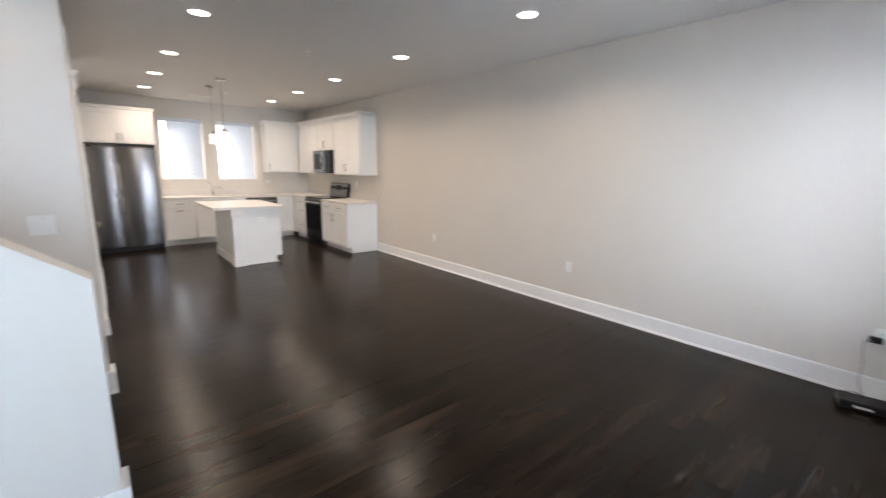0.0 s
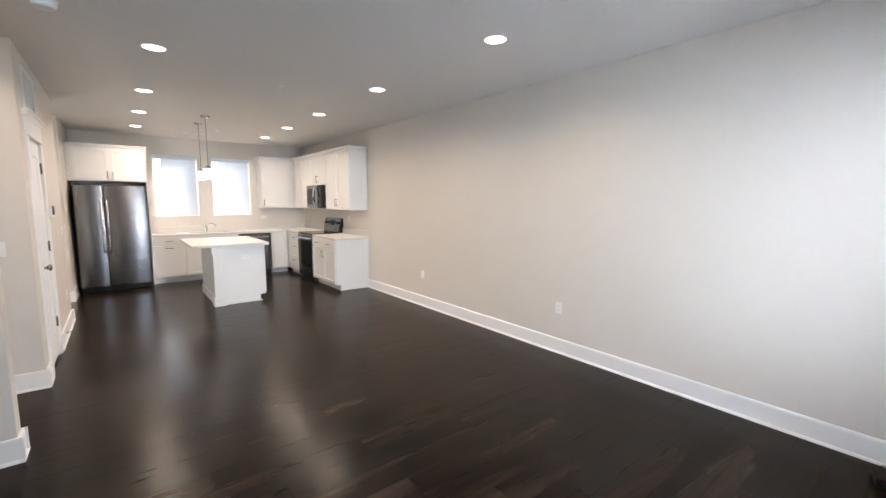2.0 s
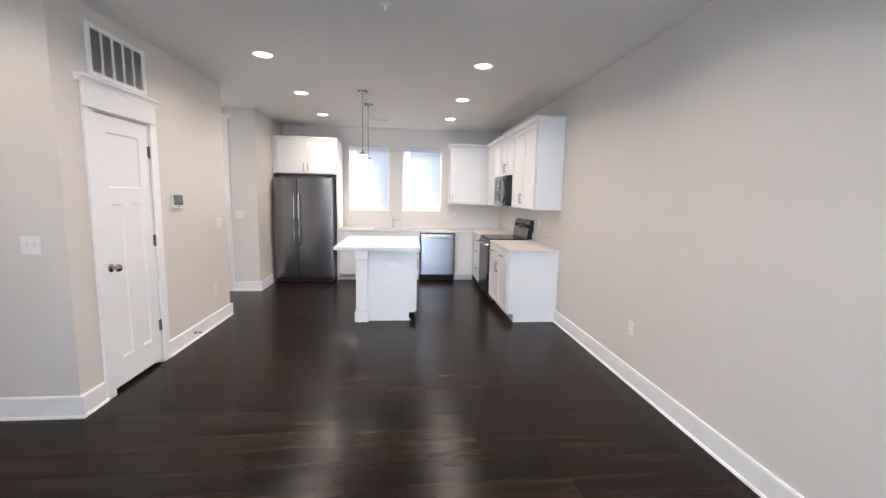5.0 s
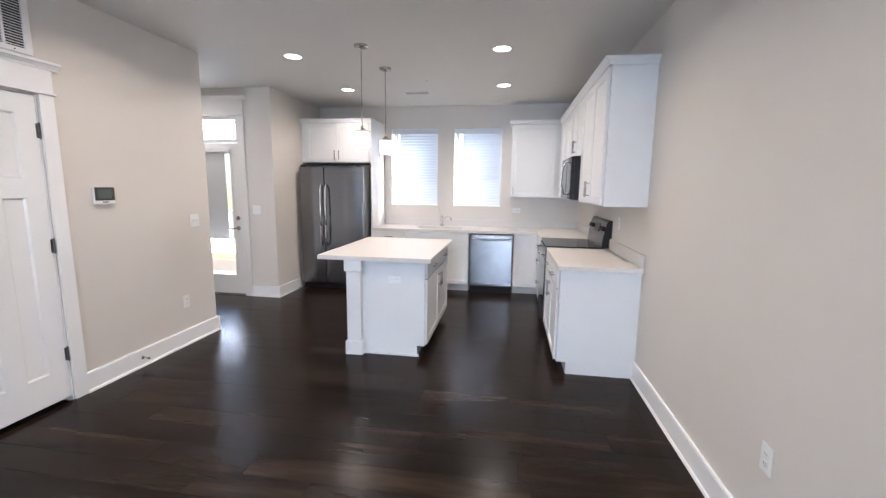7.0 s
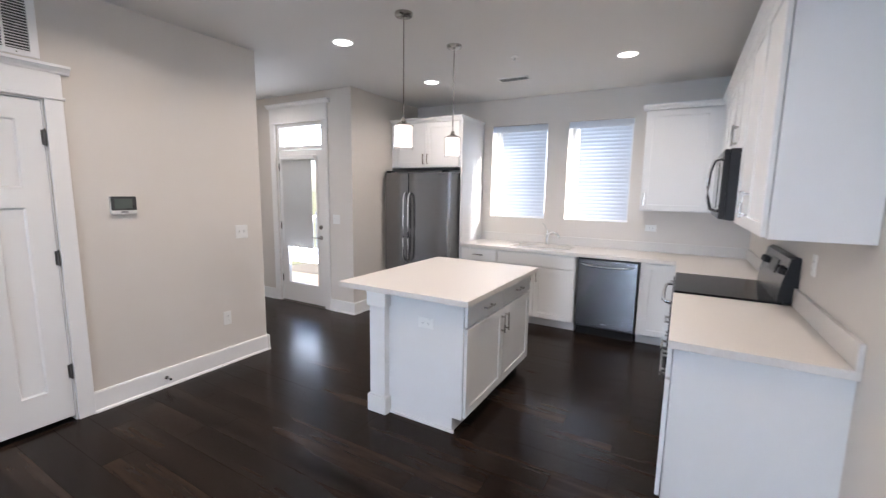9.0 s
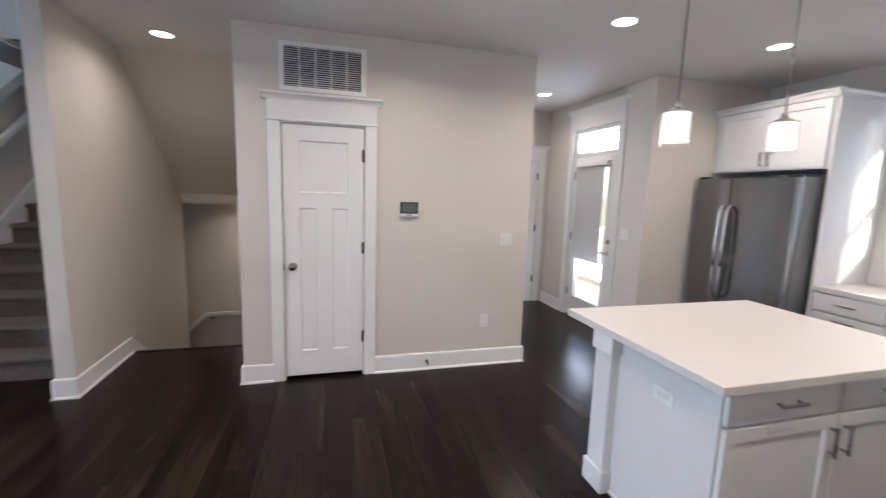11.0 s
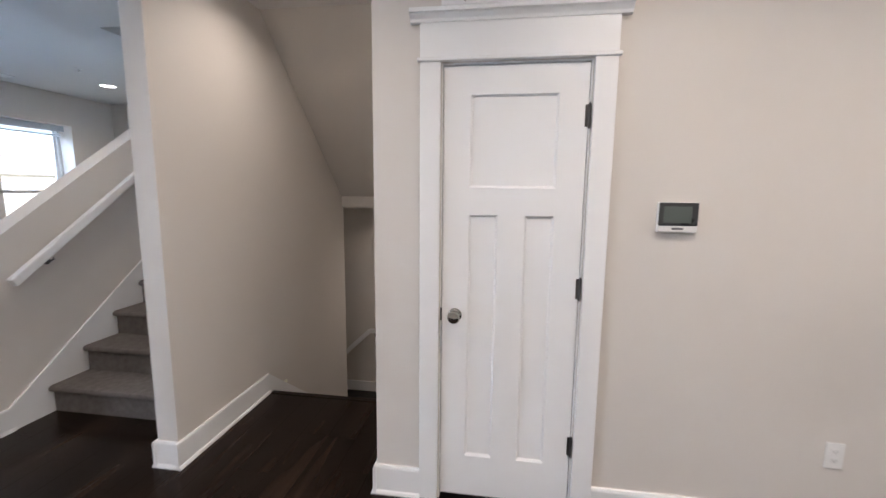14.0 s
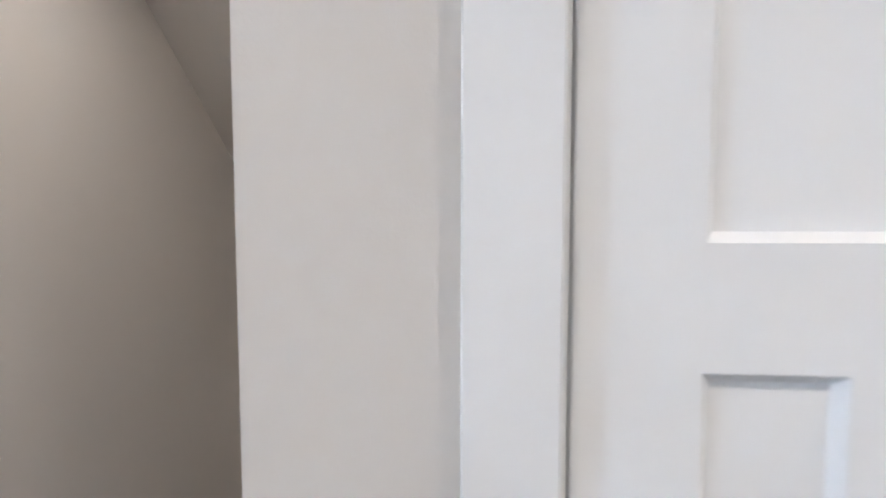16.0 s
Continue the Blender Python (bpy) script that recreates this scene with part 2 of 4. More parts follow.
def prism(bm, poly, axis, a, b):
    """Extrudes a polygon along x, y or z from a to b; its points are the two other axes in order."""
    def at(p, k):
        if axis == "x":
            return (k, p[0], p[1])
        if axis == "y":
            return (p[0], k, p[1])
        return (p[0], p[1], k)
    lo = [bm.verts.new(at(p, a)) for p in poly]
    hi = [bm.verts.new(at(p, b)) for p in poly]
    bm.faces.new(lo)
    bm.faces.new(hi)
    for i in range(len(poly)):
        j = (i + 1) % len(poly)
        bm.faces.new((lo[i], lo[j], hi[j], hi[i]))
    return bm


def tube(bm, pts, r, n=8):
    """A round tube along points, with smooth joints."""
    pts = [Vector(p) for p in pts]
    rings = []
    for i, p in enumerate(pts):
        d = (pts[min(i + 1, len(pts) - 1)] - pts[max(i - 1, 0)]).normalized()
        q = d.to_track_quat("Z", "Y")
        rings.append([bm.verts.new(p + q @ Vector((r * math.cos(2 * math.pi * k / n), r * math.sin(2 * math.pi * k / n), 0))) for k in range(n)])
    for a, b in zip(rings, rings[1:]):
        for k in range(n):
            bm.faces.new((a[k], a[(k + 1) % n], b[(k + 1) % n], b[k]))
    bm.faces.new(rings[0])
    bm.faces.new(rings[-1])
    return bm


def smooth_path(pts, n=8):
    out = []
    p = [Vector(q) for q in pts]
    p = [p[0]] + p + [p[-1]]
    for i in range(1, len(p) - 2):
        for k in range(n):
            t = k / n
            a, b, c, d = p[i - 1], p[i], p[i + 1], p[i + 2]
            out.append(0.5 * ((2 * b) + (c - a) * t + (2 * a - 5 * b + 4 * c - d) * t * t + (3 * b - a - 3 * c + d) * t ** 3))
    return out + [p[-1]]


def mesh_of(name, bm, material, smooth=False):
    bmesh.ops.recalc_face_normals(bm, faces=bm.faces)
    me = bpy.data.meshes.new(name)
    bm.to_mesh(me)
    bm.free()
    me.materials.append(material)
    if smooth:
        for p in me.polygons:
            p.use_smooth = True
        me.set_sharp_from_angle(angle=radians(35))
    return me


def part(name, bm, material, parent, label="", smooth=False):
    ob = new(name, mesh_of(name, bm, material, smooth))
    ob.parent = parent
    return tagged(ob, label)


def thing(name, label, category, m=None, group="", kind=""):
    ob = new(name)
    ob.empty_display_size = 0.1
    if m is not None:
        ob.matrix_world = m
    return tagged(ob, label, category, group, kind)


def solid(name, bm, material, label, category, kind="structure", smooth=False, group=""):
    return tagged(new(name, mesh_of(name, bm, material, smooth)), label, category, group, kind)


def cells(lo, hi, holes):
    """Splits the rectangle lo-hi into cells that leave the holes (a0, a1, b0, b1) free."""
    us = sorted({lo[0], hi[0], *(v for h in holes for v in h[:2])})
    vs = sorted({lo[1], hi[1], *(v for h in holes for v in h[2:])})
    for u0, u1 in zip(us, us[1:]):
        for v0, v1 in zip(vs, vs[1:]):
            cu, cv = (u0 + u1) / 2, (v0 + v1) / 2
            if not any(h[0] < cu < h[1] and h[2] < cv < h[3] for h in holes):
                yield u0, u1, v0, v1


def lattice(bm, axis, lo, hi, holes, d0, d1):
    """One closed plate between d0 and d1 along an axis, pierced by holes; u and v are the two other axes in order."""
    us = sorted({lo[0], hi[0], *(v for h in holes for v in h[:2])})
    vs = sorted({lo[1], hi[1], *(v for h in holes for v in h[2:])})

    def full(i, j):
        if not (0 <= i < len(us) - 1 and 0 <= j < len(vs) - 1):
            return False
        cu, cv = (us[i] + us[i + 1]) / 2, (vs[j] + vs[j + 1]) / 2
        return not any(h[0] < cu < h[1] and h[2] < cv < h[3] for h in holes)

    made = {}

    def vert(u, v, d):
        key = (round(u, 5), round(v, 5), round(d, 5))
        if key not in made:
            made[key] = bm.verts.new({"x": (d, u, v), "y": (u, d, v), "z": (u, v, d)}[axis])
        return made[key]

    for i in range(len(us) - 1):
        for j in range(len(vs) - 1):
            if not full(i, j):
                continue
            a, b, c, e = us[i], us[i + 1], vs[j], vs[j + 1]
            for d in (d0, d1):
                bm.faces.new((vert(a, c, d), vert(b, c, d), vert(b, e, d), vert(a, e, d)))
            for di, dj, p, q in ((-1, 0, (a, c), (a, e)), (1, 0, (b, c), (b, e)), (0, -1, (a, c), (b, c)), (0, 1, (a, e), (b, e))):
                if not full(i + di, j + dj):
                    bm.faces.new((vert(*p, d0), vert(*q, d0), vert(*q, d1), vert(*p, d1)))
    return bm


def wall_along_x(name, x0, x1, y0, y1, z0, z1, holes=(), label="greige painted drywall wall", material=None):
    bm = lattice(bmesh.new(), "y", (x0, z0), (x1, z1), holes, y0, y1)
    return solid(name, bm, material or WALL, label, "wall")


def wall_along_y(name, x0, x1, y0, y1, z0, z1, holes=(), label="greige painted drywall wall", material=None):
    bm = lattice(bmesh.new(), "x", (y0, z0), (y1, z1), holes, x0, x1)
    return solid(name, bm, material or WALL, label, "wall")


def panel_slab(bm, w, h, thick, panels, depth=0.008, slope=0.006, c=0.0015, at=(0, 0)):
    """A door leaf: front at y=0 facing -y, from at to at + (w, h), with sunk panels (u0, u1, v0, v1)."""
    ox, oz = at
    us = sorted({c, w - c, *(v for p in panels for v in p[:2])})
    vs = sorted({c, h - c, *(v for p in panels for v in p[2:])})

    def v(u, z, y):
        return bm.verts.new((ox + u, y, oz + z))

    def quad(*p):
        bm.faces.new([v(*q) for q in p])
    for u0, u1 in zip(us, us[1:]):
        for z0, z1 in zip(vs, vs[1:]):
            cu, cz = (u0 + u1) / 2, (z0 + z1) / 2
            if not any(p[0] < cu < p[1] and p[2] < cz < p[3] for p in panels):
                quad((u0, z0, 0), (u1, z0, 0), (u1, z1, 0), (u0, z1, 0))
    for a, b, e, f in panels:
        s = slope
        o = [(a, e), (b, e), (b, f), (a, f)]
        i = [(a + s, e + s), (b - s, e + s), (b - s, f - s), (a + s, f - s)]
        for k in range(4):
            j = (k + 1) % 4
            quad((*o[k], 0), (*o[j], 0), (*i[j], depth), (*i[k], depth))
        quad(*[(*q, depth) for q in i])
    o = [(c, c), (w - c, c), (w - c, h - c), (c, h - c)]
    r = [(0, 0), (w, 0), (w, h), (0, h)]
    for k in range(4):
        j = (k + 1) % 4
        quad((*o[k], 0), (*o[j], 0), (*r[j], c), (*r[k], c))
        quad((*r[k], c), (*r[j], c), (*r[j], thick), (*r[k], thick))
    quad(*[(*q, thick) for q in r])
    bmesh.ops.remove_doubles(bm, verts=bm.verts, dist=0.0002)
    return bm


def shaker(w, h, at=(0, 0), rail=0.057):
    return panel_slab(bmesh.new(), w, h, 0.02, [(rail, w - rail, rail, h - rail)], depth=0.009, slope=0.002, at=at)


def pull(u, v, length, upright):
    """A square bar pull standing off a front at y = 0."""
    bm = bmesh.new()
    d = length / 2
    if upright:
        box(bm, u - 0.006, u + 0.006, -0.034, -0.024, v - d, v + d, 0.002)
        for s in (-0.78, 0.78):
            box(bm, u - 0.005, u + 0.005, -0.026, 0.0, v + s * d - 0.005, v + s * d + 0.005)
    else:
        box(bm, u - d, u + d, -0.034, -0.024, v - 0.006, v + 0.006, 0.002)
        for s in (-0.78, 0.78):
            box(bm, u + s * d - 0.005, u + s * d + 0.005, -0.026, 0.0, v - 0.005, v + 0.005)
    return bm


# ---- shell: walls ----
T = 0.14
wall_along_y("wall_east", XR, XR + T, YF - T, YB + T, -0.3, 2.95)
wall_along_x("wall_north", -0.21, XR, YB, YB + TN, -0.3, 2.95, KIT_WINDOWS, "greige painted kitchen wall with two windows")
wall_along_x("wall_south", XL - T, XR, YF - TN, YF, -0.3, 2.95, FRONT_WINDOWS, "greige painted living room wall with windows")
wall_along_y("wall_west", XL - T, XL, YF, 2.16, -0.3, 2.95)
HALF_TOP, HALF_SLOPE = 1.065, 0.716
solid("wall_stair_half", prism(bmesh.new(), [(0, -0.3), (0, HALF_TOP), ((HALF_TOP - 2.95) / HALF_SLOPE, 2.95), (XL - T, 2.95), (XL - T, -0.3)], "y", 2.16, 2.30), WALL, "greige half wall with a sloping top beside the stairs", "wall")
solid("wall_stair_middle", boxes((-1.13, 0, 3.47, 3.592, -0.02, 2.95), (-2.42, -1.13, 3.47, 3.592, -1.5, 5.2)), WALL, "greige wall between the stairs going up and down", "wall")
solid("wall_landing_side", boxes((-3.5, -2.42, 2.16, 2.30, -1.5, -0.301), (-2.54, -2.42, 2.301, 3.469, -1.5, 1.33)), WALL, "greige walls round the lower landing", "wall")
solid("wall_stair_back", boxes((-3.62, -3.5, 2.30, 4.83, -1.5, 5.2)), WALL, "greige wall behind the stair landing", "wall")
wall_along_y("wall_closet_front", -0.12, 0, 4.71, 7.11, -0.3, 2.95, [(5.022, 5.648, -0.02, 2.056)], "greige wall with a closet door and return grille")
solid("wall_passage", boxes((-3.5, -0.12, 4.71, 4.83, -1.5, 2.95), (-3.5, -0.9, 4.71, 4.83, 2.95, 5.2)), WALL, "greige wall beside the stairs going down", "wall")
wall_along_x("wall_closet_hall", -2.05, -0.12, 6.99, 7.11, -0.3, 2.95)
wall_along_y("wall_hall_end", -2.17, -2.05, 6.99, 8.56, -0.3, 2.95, [(7.50, 8.262, 0.0, 2.05)], "greige hallway wall with a white door")
wall_along_x("wall_patio", -2.05, -0.07, 8.42, 8.56, -0.3, 2.95, [(-1.405, -0.55, 0.0, 2.385)], "greige wall with a glazed patio door")
wall_along_y("wall_fridge_side", -0.21, -0.07, 8.56, YB, -0.3, 2.95)
solid("wall_upper_stairwell", boxes((-3.5, -1.13, 2.16, 2.30, 2.951, 5.2), (-1.13, -1.0, 2.16, 3.47, 2.951, 5.2), (-1.0, -0.9, 3.47, 4.71, 2.951, 5.2)), WALL, "greige walls of the upper stairwell", "wall")
solid("wall_closet_inside", boxes((-0.95, -0.85, 4.83, 6.99, -0.3, 2.74)), WALL, "plain painted back wall of the closet", "wall")

# ---- ceiling ----
solid("ceiling", boxes((0, XR, YF, YB, CEIL, 2.95), (XL, 0, YF, 2.16, CEIL, 2.95), (-1.13, 0, 2.16, 3.47, CEIL, 2.95), (-1.0, 0, 3.592, 4.71, CEIL, 2.95),
                       (-2.05, 0, 4.83, 8.42, CEIL, 2.95), (-0.07, 0, 8.42, YB, CEIL, 2.95), (-3.62, -0.9, 2.16, 4.83, 5.2, 5.3)), CEILING, "flat off-white painted ceiling", "ceiling")
# sloping soffit under the upper flight and the landing slab behind it
solid("ceiling_soffit", prism(bmesh.new(), [(-0.98, 2.742), (-2.37, 1.45), (-2.37, 1.67), (-0.98, 2.95)], "y", 3.592, 4.71), WALL, "greige sloping soffit under the upper stair flight", "ceiling")
solid("ceiling_landing", boxes((-3.5, -2.372, 3.592, 4.71, 1.335, 1.66), (-3.5, -2.43, 2.30, 3.592, 1.335, 1.66)), WALL, "greige underside of the stair landing", "ceiling")

# ---- subfloor and outside slab ----
solid("floor_base", boxes((0, XR, YF, YB, -0.24, -0.013), (XL, 0, YF, 2.16, -0.24, -0.013), (-0.40, 0, 2.30, 3.47, -0.24, -0.013), (-0.86, 0, 3.592, 4.71, -0.24, -0.013),
                          (-2.05, 0, 7.11, 8.42, -0.24, -0.013), (-0.85, 0, 4.83, 6.99, -0.24, -0.013), (-0.07, 0, 8.42, YB, -0.24, -0.013)), SUBFLOOR, "dark floor base under the planks", "floor")
solid("floor_lower_landing", boxes((-3.5, -2.5, 2.30, 4.71, -1.42, -1.31)), SUBFLOOR, "dark wood lower stair landing", "floor")


# ---- baseboards ----
def baseboard(p, q, inward, label="white painted baseboard with shoe moulding", h=0.15):
    """A run from p to q on the floor plan; inward is the side on which the room lies."""
    p, q, w = Vector((*p, 0)), Vector((*q, 0)), Vector((*inward, 0))
    prof = [(0, 0), (0.027, 0), (0.027, 0.006), (0.022, 0.016), (0.016, 0.02), (0.016, h - 0.012), (0.012, h), (0, h)]
    bm = bmesh.new()
    a = [bm.verts.new(p + w * d + Vector((0, 0, z))) for d, z in prof]
    b = [bm.verts.new(q + w * d + Vector((0, 0, z))) for d, z in prof]
    bm.faces.new(a)
    bm.faces.new(b)
    for i in range(len(prof)):
        j = (i + 1) % len(prof)
        bm.faces.new((a[i], a[j], b[j], b[i]))
    return solid("baseboard", bm, TRIM, label, "baseboard")


E_ = 0.016
baseboard((XR, YF), (XR, 6.70), (-1, 0))
baseboard((XL, YF), (XR - E_, YF), (0, 1))
baseboard((XL, YF + E_), (XL, 2.16), (1, 0))
baseboard((XL + E_, 2.16), (0.027, 2.16), (0, -1))
baseboard((0, 2.16), (0, 2.30), (1, 0))
baseboard((-0.15, 2.30), (0.027, 2.30), (0, 1))
baseboard((0, 3.47), (0, 3.592), (1, 0))
baseboard((-0.15, 3.47), (0.027, 3.47), (0, -1))
baseboard((-0.86, 3.592), (0.027, 3.592), (0, 1))
baseboard((0, 4.71), (0, 4.931), (1, 0))
baseboard((-0.86, 4.71), (0.027, 4.71), (0, -1))
baseboard((0, 5.739), (0, 7.11), (1, 0))
baseboard((-2.05, 7.11), (0.027, 7.11), (0, 1))
baseboard((-2.05, 7.11), (-2.05, 7.40), (1, 0))
baseboard((-2.05, 8.42), (-1.51, 8.42), (0, -1))
baseboard((-0.45, 8.42), (-0.043, 8.42), (0, -1))
baseboard((-0.07, 8.42), (-0.07, 9.05), (1, 0))
SL = 0.742
for nm, y0, y1 in (("stair_skirt", 2.30, 2.314), ("stair_skirt", 3.456, 3.47)):
    solid(nm, prism(bmesh.new(), [(-0.14, 0), (-0.14, 0.15), (-2.5, 0.15 + SL * 2.36), (-2.5, 0.0)], "y", y0, y1), TRIM, "white sloping skirt board beside the carpeted steps", "trim")
solid("stair_skirt", prism(bmesh.new(), [(-0.86, 0.15), (-0.86, -0.12), (-2.5, -1.36), (-2.5, -1.10)], "y", 3.592, 3.606), TRIM, "white sloping skirt board beside the steps down", "trim")
solid("baseboard", boxes((-3.5, -3.484, 2.30, 4.71, -1.31, -1.17)), TRIM, "white baseboard round the lower landing", "baseboard")


# ---- stairs ----
def step(x, y0, y1, z, rise, run, way):
    """A carpeted step with a rolled nosing at x; way -1 climbs towards -x."""
    r, n = 0.022, 5
    prof = [(0, z - rise), (0, z - 2.2 * r)]
    for i in range(n + 1):
        a = -math.pi / 2 + math.pi * i / n
        prof.append((0.012 + r * 0.9 * math.cos(a), z - r + r * math.sin(a)))
    prof += [(-run - 0.03, z), (-run - 0.03, z - rise)]
    return prism(bmesh.new(), [(x - way * d, h) for d, h in prof], "y", y0, y1)


RISE, RUN = 0.187, 0.252
stairs_up = thing("staircase", "taupe carpeted staircase rising beside a half wall", "stairs")
for i in range(9):
    part("step", step(-0.39 - RUN * i, 2.314, 3.456, RISE * (i + 1), RISE * (i + 1) if i < 2 else 0.36, RUN if i < 8 else 0.80, -1), CARPET, stairs_up, smooth=True)
stairs_down = thing("staircase", "carpeted staircase going down below a sloping soffit", "stairs")
for i in range(6):
    part("step", boxes((-0.86 - 0.268 * (i + 1), -0.86 - 0.268 * i + 0.02, 3.607, 4.71, -RISE * (i + 1) - 0.3, -RISE * (i + 1)), bev=0.012), CARPET, stairs_down)
part("nosing", boxes((-0.90, -0.845, 3.61, 4.69, -0.028, 0.004), bev=0.008, seg=2), PLANK, stairs_down, "dark wood nosing at the top step")


def handrail(name, label, pts, brackets, wall_dir):
    rail = thing(name, label, "handrail")
    bm = bmesh.new()
    for a, b in zip(pts, pts[1:]):
        a, b = Vector(a), Vector(b)
        d = b - a
        q = d.to_track_quat("Y", "Z").to_matrix().to_4x4()
        tmp = bmesh.new()
        box(tmp, -0.022, 0.022, -d.length / 2, d.length / 2, -0.03, 0.03, 0.009, 2)
        tmp.transform(Matrix.Translation((a + b) / 2) @ q)
        me = bpy.data.meshes.new("tmp")
        tmp.to_mesh(me)
        tmp.free()
        bm.from_mesh(me)
        bpy.data.meshes.remove(me)
    part("rail", bm, TRIM, rail)
    for p in brackets:
        p = Vector(p)
        b = bmesh.new()
        tube(b, [p + Vector((0, 0, -0.03)), p + Vector((0, 0, -0.07)), p + Vector((0, 0, -0.085)) + Vector(wall_dir) * 0.03, p + Vector((0, 0, -0.085)) + Vector(wall_dir) * 0.062], 0.006)
        cyl(b, p + Vector((0, 0, -0.085)) + Vector(wall_dir) * 0.052, p + Vector((0, 0, -0.085)) + Vector(wall_dir) * 0.06, 0.022)
        part("bracket", b, DARKMETAL, rail, "dark metal bracket", smooth=True)
    return rail


handrail("handrail", "white wooden handrail sloping along the half wall", [(-0.20, 2.362, 0.93), (-2.35, 2.362, 0.93 + 0.728 * 2.15)],
         [(-0.45, 2.362, 1.11), (-1.55, 2.362, 1.91)], (0, -1, 0))
handrail("handrail", "white wooden handrail along the back of the lower landing", [(-3.438, 4.69, -0.40), (-3.438, 3.53, -0.40), (-3.438, 2.75, -1.13)], [(-3.438, 4.3, -0.40), (-3.438, 3.60, -0.40)], (-1, 0, 0))


handrail("handrail", "white wooden handrail beside the stairs down", [(-0.40, 4.65, 0.915), (-0.86, 4.65, 0.905), (-2.5, 4.65, -0.33)], [(-0.55, 4.65, 0.912), (-1.6, 4.65, 0.33)], (0, 1, 0))


# ---- doors and casings ----
def casing(name, m, w, h, head, jamb=0.09, crown=True, label="white craftsman door casing with a capped head"):
    """Trim round an opening of w x h whose left foot is the origin of m; front faces -y."""
    t = thing(name, label, "door casing", m, kind="structure")
    part("side_casing", boxes((-jamb - 0.004, -0.004, -0.020, 0, 0, h + 0.004), bev=0.002), TRIM, t)
    part("side_casing", boxes((w + 0.004, w + jamb + 0.004, -0.020, 0, 0, h + 0.004), bev=0.002), TRIM, t)
    z = h + 0.004
    part("head_bead", boxes((-jamb - 0.016, w + jamb + 0.016, -0.028, 0, z, z + 0.016), bev=0.004, seg=2), TRIM, t)
    part("head_casing", boxes((-jamb - 0.004, w + jamb + 0.004, -0.022, 0, z + 0.016, z + head), bev=0.002), TRIM, t)
    if crown:
        z += head
        prof = [(0, z), (-0.026, z), (-0.030, z + 0.012), (-0.046, z + 0.03), (-0.054, z + 0.034), (-0.054, z + 0.05), (0, z + 0.05)]
        part("crown", prism(bmesh.new(), prof, "x", -jamb - 0.045, w + jamb + 0.045), TRIM, t)
    return t


def hinge(parent, u, v):
    bm = boxes((u - 0.016, u + 0.002, -0.003, 0.001, v - 0.045, v + 0.045), bev=0.001)
    cyl(bm, (u, -0.008, v - 0.047), (u, -0.008, v + 0.047), 0.0065, n=12)
    cyl(bm, (u, -0.008, v + 0.047), (u, -0.008, v + 0.054), 0.005, 0.002, n=12)
    cyl(bm, (u, -0.008, v - 0.054), (u, -0.008, v - 0.047), 0.002, 0.005, n=12)
    part("hinge", bm, DARKMETAL, parent, "dark bronze hinge", smooth=True)


FX = Matrix.Rotation(radians(90), 4, "Z")     # fronts that face +x, with u along +y
FW = Matrix.Rotation(radians(-90), 4, "Z")    # fronts that face -x, with u along -y
casing("door_casing", Matrix.Translation((0, 5.022, 0)) @ FX, 0.626, 2.056, 0.155)
closet_door = thing("door_1", "white three-panel closet door, closed", "door", Matrix.Translation((-0.002, 5.03, 0)) @ FX, kind="structure")
part("leaf", panel_slab(bmesh.new(), 0.609, 2.013, 0.035, [(0.118, 0.490, 1.496, 1.893), (0.118, 0.246, 0.208, 1.377), (0.364, 0.490, 0.208, 1.377)], depth=0.011, slope=0.010, at=(0, 0.032)), TRIM, closet_door)
knob = part("door_handle", lathe(bmesh.new(), [(0.0, 0.0), (0.031, 0.0), (0.032, 0.004), (0.026, 0.009), (0.012, 0.012), (0.011, 0.03), (0.017, 0.036), (0.027, 0.045), (0.029, 0.055), (0.024, 0.064), (0.012, 0.069), (0.0, 0.07)],
            Matrix.Translation((0.062, 0, 0.945)) @ Matrix.Rotation(radians(90), 4, "X")), KNOB, closet_door, "round dark nickel knob", smooth=True)
part("strike", boxes((-0.006, 0.001, -0.004, 0.002, 0.915, 0.975)), DARKMETAL, closet_door, "dark strike plate")
for v in (0.34, 1.09, 1.83):
    hinge(closet_door, 0.612, v)
solid("door_jamb", boxes((-0.12, -0.001, 5.022, 5.027, 0, 2.056), (-0.12, -0.001, 5.642, 5.648, 0, 2.056), (-0.12, -0.001, 5.027, 5.642, 2.049, 2.056)), TRIM, "white door jamb of the closet", "trim")

casing("door_casing", Matrix.Translation((-2.05, 7.50, 0)) @ FX, 0.762, 2.05, 0.155)
hall_door = thing("door_2", "white panelled hallway door, closed", "door", Matrix.Translation((-2.052, 7.508, 0)) @ FX, kind="structure")
part("leaf", panel_slab(bmesh.new(), 0.742, 2.028, 0.035, [(0.118, 0.624, 1.516, 1.913), (0.118, 0.31, 0.228, 1.397), (0.43, 0.624, 0.228, 1.397)], depth=0.011, slope=0.010, at=(0, 0.012)), TRIM, hall_door)
for v in (0.34, 1.09, 1.83):
    hinge(hall_door, 0.747, v)
solid("door_jamb", boxes((-2.17, -2.051, 7.50, 7.506, 0, 2.05), (-2.17, -2.051, 8.256, 8.262, 0, 2.05), (-2.17, -2.051, 7.506, 8.256, 2.043, 2.05)), TRIM, "white door jamb of the hallway door", "trim")

